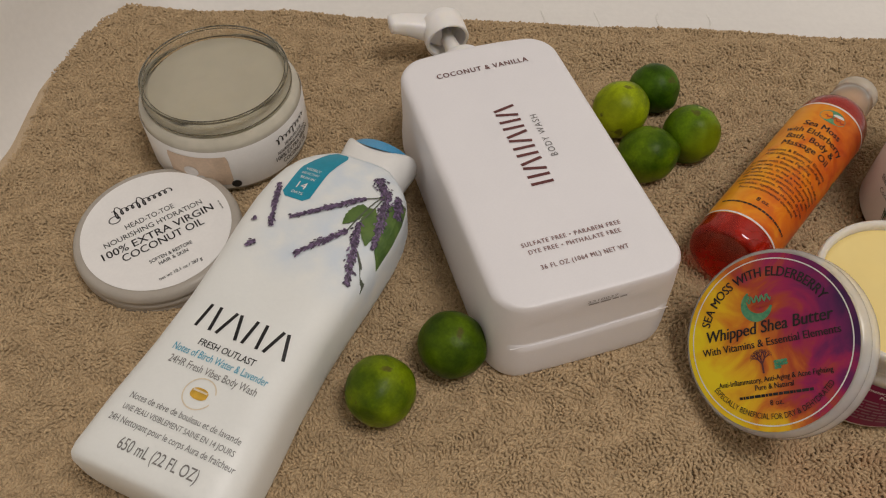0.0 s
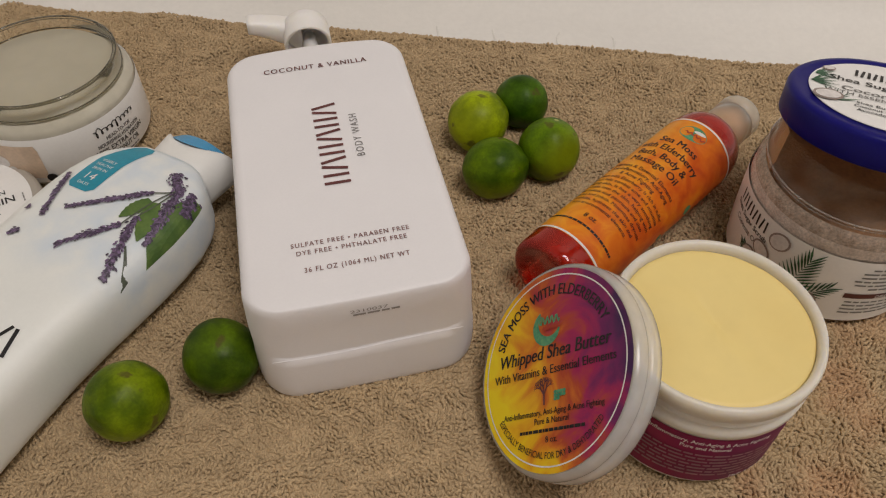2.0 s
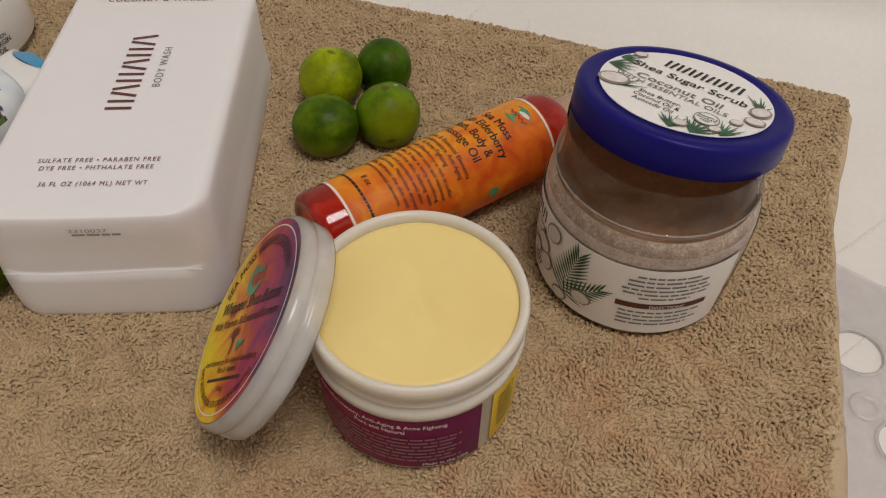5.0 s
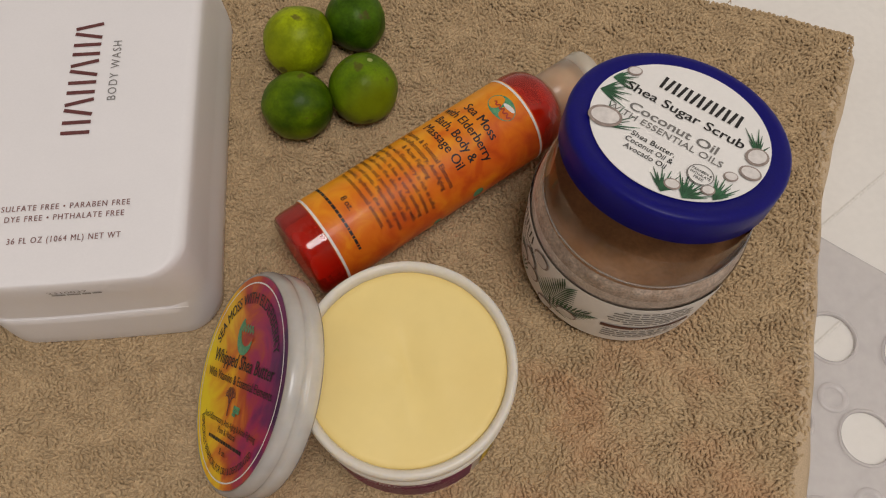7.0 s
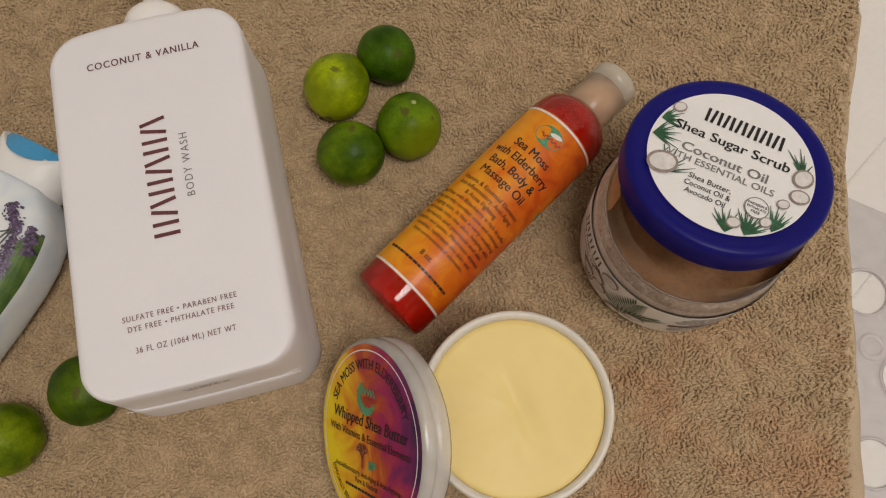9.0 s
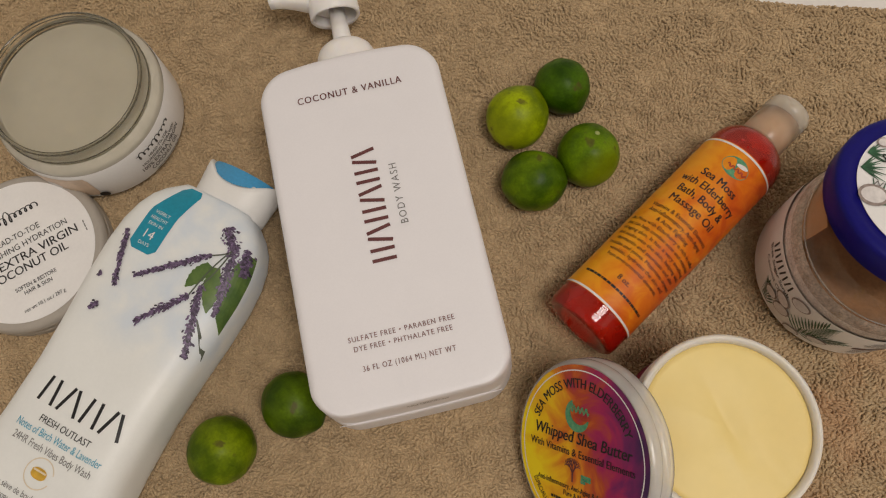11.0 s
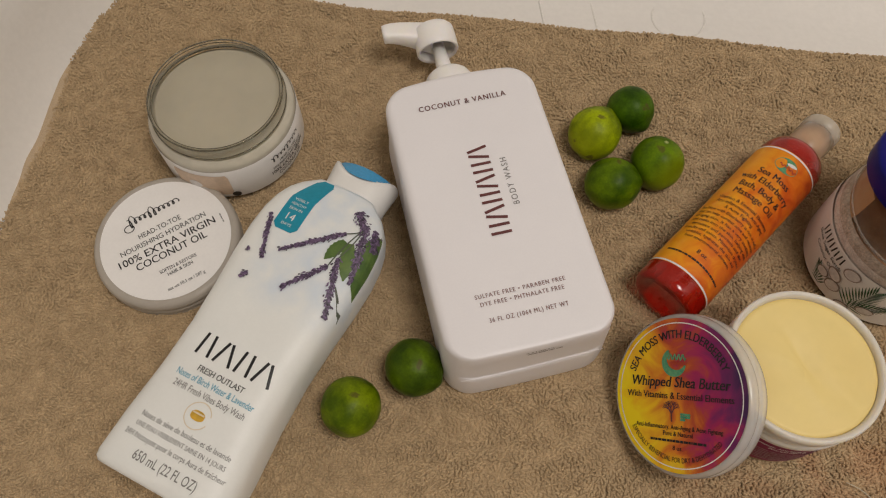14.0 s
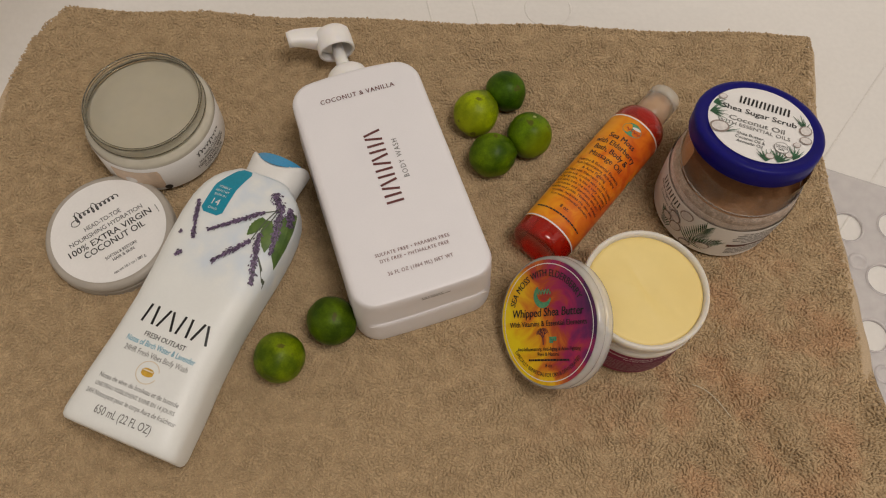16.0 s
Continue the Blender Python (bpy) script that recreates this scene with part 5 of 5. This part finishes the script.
    for u, v, r, t in ((-0.0115, 0.0470, 0.0062, 0.9), (-0.0185, 0.0330, 0.0060, 2.4), (-0.0150, 0.0225, 0.0062, 1.0), (0.0090, 0.0200, 0.0055, 0.2), (-0.025, 0.024, 0.0050, 0.7), (-0.0030, 0.0110, 0.0050, 0.4)):
        mark("coconut_husk", M["husk"], lab, lambda bm: blot(bm, u, 0.9 * v, r, r * 0.82, t, f, 0.0005, 18))
        mark("coconut_flesh", M["flesh"], lab, lambda bm: blot(bm, u, 0.9 * v, r * 0.84, r * 0.66, t, f, 0.0007, 18))
    g = girth(-93)
    rows = [(0.0455, "grey_ink", 0.0275), (0.0427, "grey_ink", 0.034), (0.0399, "grey_ink", 0.034), (0.0371, "grey_ink", 0.038), (0.0343, "grey_ink", 0.036), (0.0315, "grey_ink", 0.022)]
    bars("small_print", M["grey_ink"], lab, g, [(0.018 - w / 2, v - 0.000, 0.018 + w / 2, 0.0011) for v, _, w in rows])
    part("maroon_band", patch(-0.002, 0.038, 0.0245, 0.0280, 20, 2, g, 0.0003), M["maroon_bar"], lab)
    printed("DIRECTIONS", M["white_ink"], lab, g, (0.020, 0.0252), 0.0021, 0.0150, 0.01, lift=0.0006)
    bars("small_print", M["grey_ink"], lab, g, [(0.000, 0.0215 - 0.0029 * k, 0.036 - 0.004 * (k % 2), 0.0011) for k in range(4)])
    w = girth(-168)
    strokes("wordmark_bar", M["black_ink"], lab, w, -0.011, 0.016, 0.0395, 0.0470, 9, 0.0010, ways=(0, 0.15))
    printed("Shea Sugar Scrub", M["black_ink"], lab, w, (0.0025, 0.0350), 0.0030, 0.0300, 0.014)
    printed("Coconut Oil", M["grey_ink"], lab, w, (0.0025, 0.0290), 0.0030, 0.0210, 0.012)
    for r, z, w in ((0.0440, 0.0677, 0.0006), (0.0430, 0.0650, 0.0004)):
        part("thread_ring", lathe([(r - w * 0.4, z - w), (r + w * 0.6, z - w * 0.5), (r + w * 0.6, z + w * 0.5), (r - w * 0.4, z + w)], 96, (False, False)), M["clear_ring"], j)
    # lid, set down loose and tipped
    lid = part("lid", lathe([(0.0432, -0.0145), (0.0441, -0.0145), (0.0447, -0.0136), (0.0447, -0.0025), (0.0443, -0.0009), (0.0432, 0.0), (0.0400, 0.0004), (0.0390, -0.0002), (0.001, -0.0002)], 120, (False, True)), M["navy"], j, "loose navy plastic screw lid", m=pose(0.0032, 0.0118, 0.0962, 0, 0, 0) @ Matrix.Rotation(radians(12.2), 4, Vector((-0.97, 0.24, 0))) @ pose(0, 0, 0, 0, 0, -21.5))
    part("lid_inside", lathe([(0.0432, -0.0140), (0.0430, -0.006), (0.042, -0.003), (0.001, -0.003)], 80, (False, True)), M["navy"], lid)
    face = part("lid_label", lathe([(0.0358, 0.0001), (0.0358, 0.0004), (0.001, 0.0004)], 110, (False, True)), M["paper"], lid, smooth=False)
    put = lambda u, v, lift: Vector((0.95 * u, 0.95 * v, 0.0005 + lift))
    ink = M["black_ink"]

    strokes("wordmark_bar", ink, lid, put, -0.0185, 0.0195, 0.0160, 0.0240, 13, 0.0014, ways=(0, 0.12))
    for text, u, v, h, wd, i, bold in (("Shea Sugar Scrub", -0.002, 0.0062, 0.0050, 0.0540, "black_ink", 0.018), ("Coconut Oil", -0.0025, -0.0040, 0.0047, 0.0400, "grey_ink", 0.020), ("WITH ESSENTIAL OILS", -0.0040, -0.0092, 0.0034, 0.0520, "grey_ink", 0.004), ("Shea Butter,", -0.005, -0.0168, 0.0027, 0.0195, "black_ink", 0.006), ("Coconut Oil &", -0.005, -0.0208, 0.0027, 0.0210, "black_ink", 0.006), ("Avocado Oil", -0.005, -0.0248, 0.0027, 0.0185, "black_ink", 0.006)):
        printed(text, M[i], lid, put, (u, v), h, wd, bold)

    def lfrond(bm, u, v, a, L, n, wide=0.75):
        """A fan of thin pointed leaflets, cut off at the label's edge."""
        n = int(n * 1.8)
        for k in range(n):
            b = a + wide * (2 * k / (n - 1) - 1)
            l2 = L * (0.85 + 0.30 * math.sin(k * 2.1))
            e = (u + l2 * math.cos(b), v + l2 * math.sin(b))
            if math.hypot(*e) < 0.0372:
                ribbon(bm, [(u, v), ((u + e[0]) / 2, (v + e[1]) / 2), e], [0.0003, 0.0008, 0.0002], put, 0.0002 + 0.00001 * k)

    for u, v, a, L, n in ((0.008, -0.0360, 1.7, 0.011, 9), (0.016, -0.0335, 1.4, 0.012, 10), (0.026, -0.0265, 1.2, 0.012, 10), (0.0310, 0.0080, 1.7, 0.013, 7), (-0.0365, -0.002, 0.4, 0.012, 8), (-0.0355, 0.0080, 0.5, 0.010, 7), (-0.026, -0.020, 1.2, 0.014, 7)):
        mark("palm_leaf", M["palm"], lid, lambda bm: lfrond(bm, u, v, a, L, n))
    for u, v, r, t in ((-0.0275, -0.0150, 0.0072, 0.4), (-0.0300, 0.0175, 0.0034, 0.8), (0.0315, 0.0060, 0.0054, 1.2), (0.0325, -0.0040, 0.0046, 0.3), (0.0270, -0.0110, 0.0030, 0.7), (0.0100, -0.0300, 0.0034, 0.5), (0.0225, -0.0235, 0.0030, 0.9)):
        mark("coconut_husk", M["husk"], lid, lambda bm: blot(bm, u, v, r, r * 0.85, t, put, 0.0005, 18))
        mark("coconut_flesh", M["flesh"], lid, lambda bm: blot(bm, u, v, r * 0.82, r * 0.64, t, put, 0.0007, 18))
    mark("badge", M["paper"], lid, lambda bm: blot(bm, 0.0170, -0.0185, 0.0054, 0.0054, 0, put, 0.0007, 28))
    mark("badge_ring", M["grey_ink"], lid, lambda bm: ribbon(bm, [(0.0170 + 0.0052 * math.cos(a), -0.0185 + 0.0052 * math.sin(a)) for a in np.linspace(0, math.tau, 30)], 0.0004, put, 0.0009))
    for text, v in (("PARABEN &", -0.0175), ("PHTHALATE", -0.0195), ("FREE", -0.0215)):
        printed(text, ink, lid, put, (0.0170, v), 0.0013, 0.0085 if len(text) > 4 else 0.0040, 0.01, lift=0.0009)
    return j


scrub_jar()
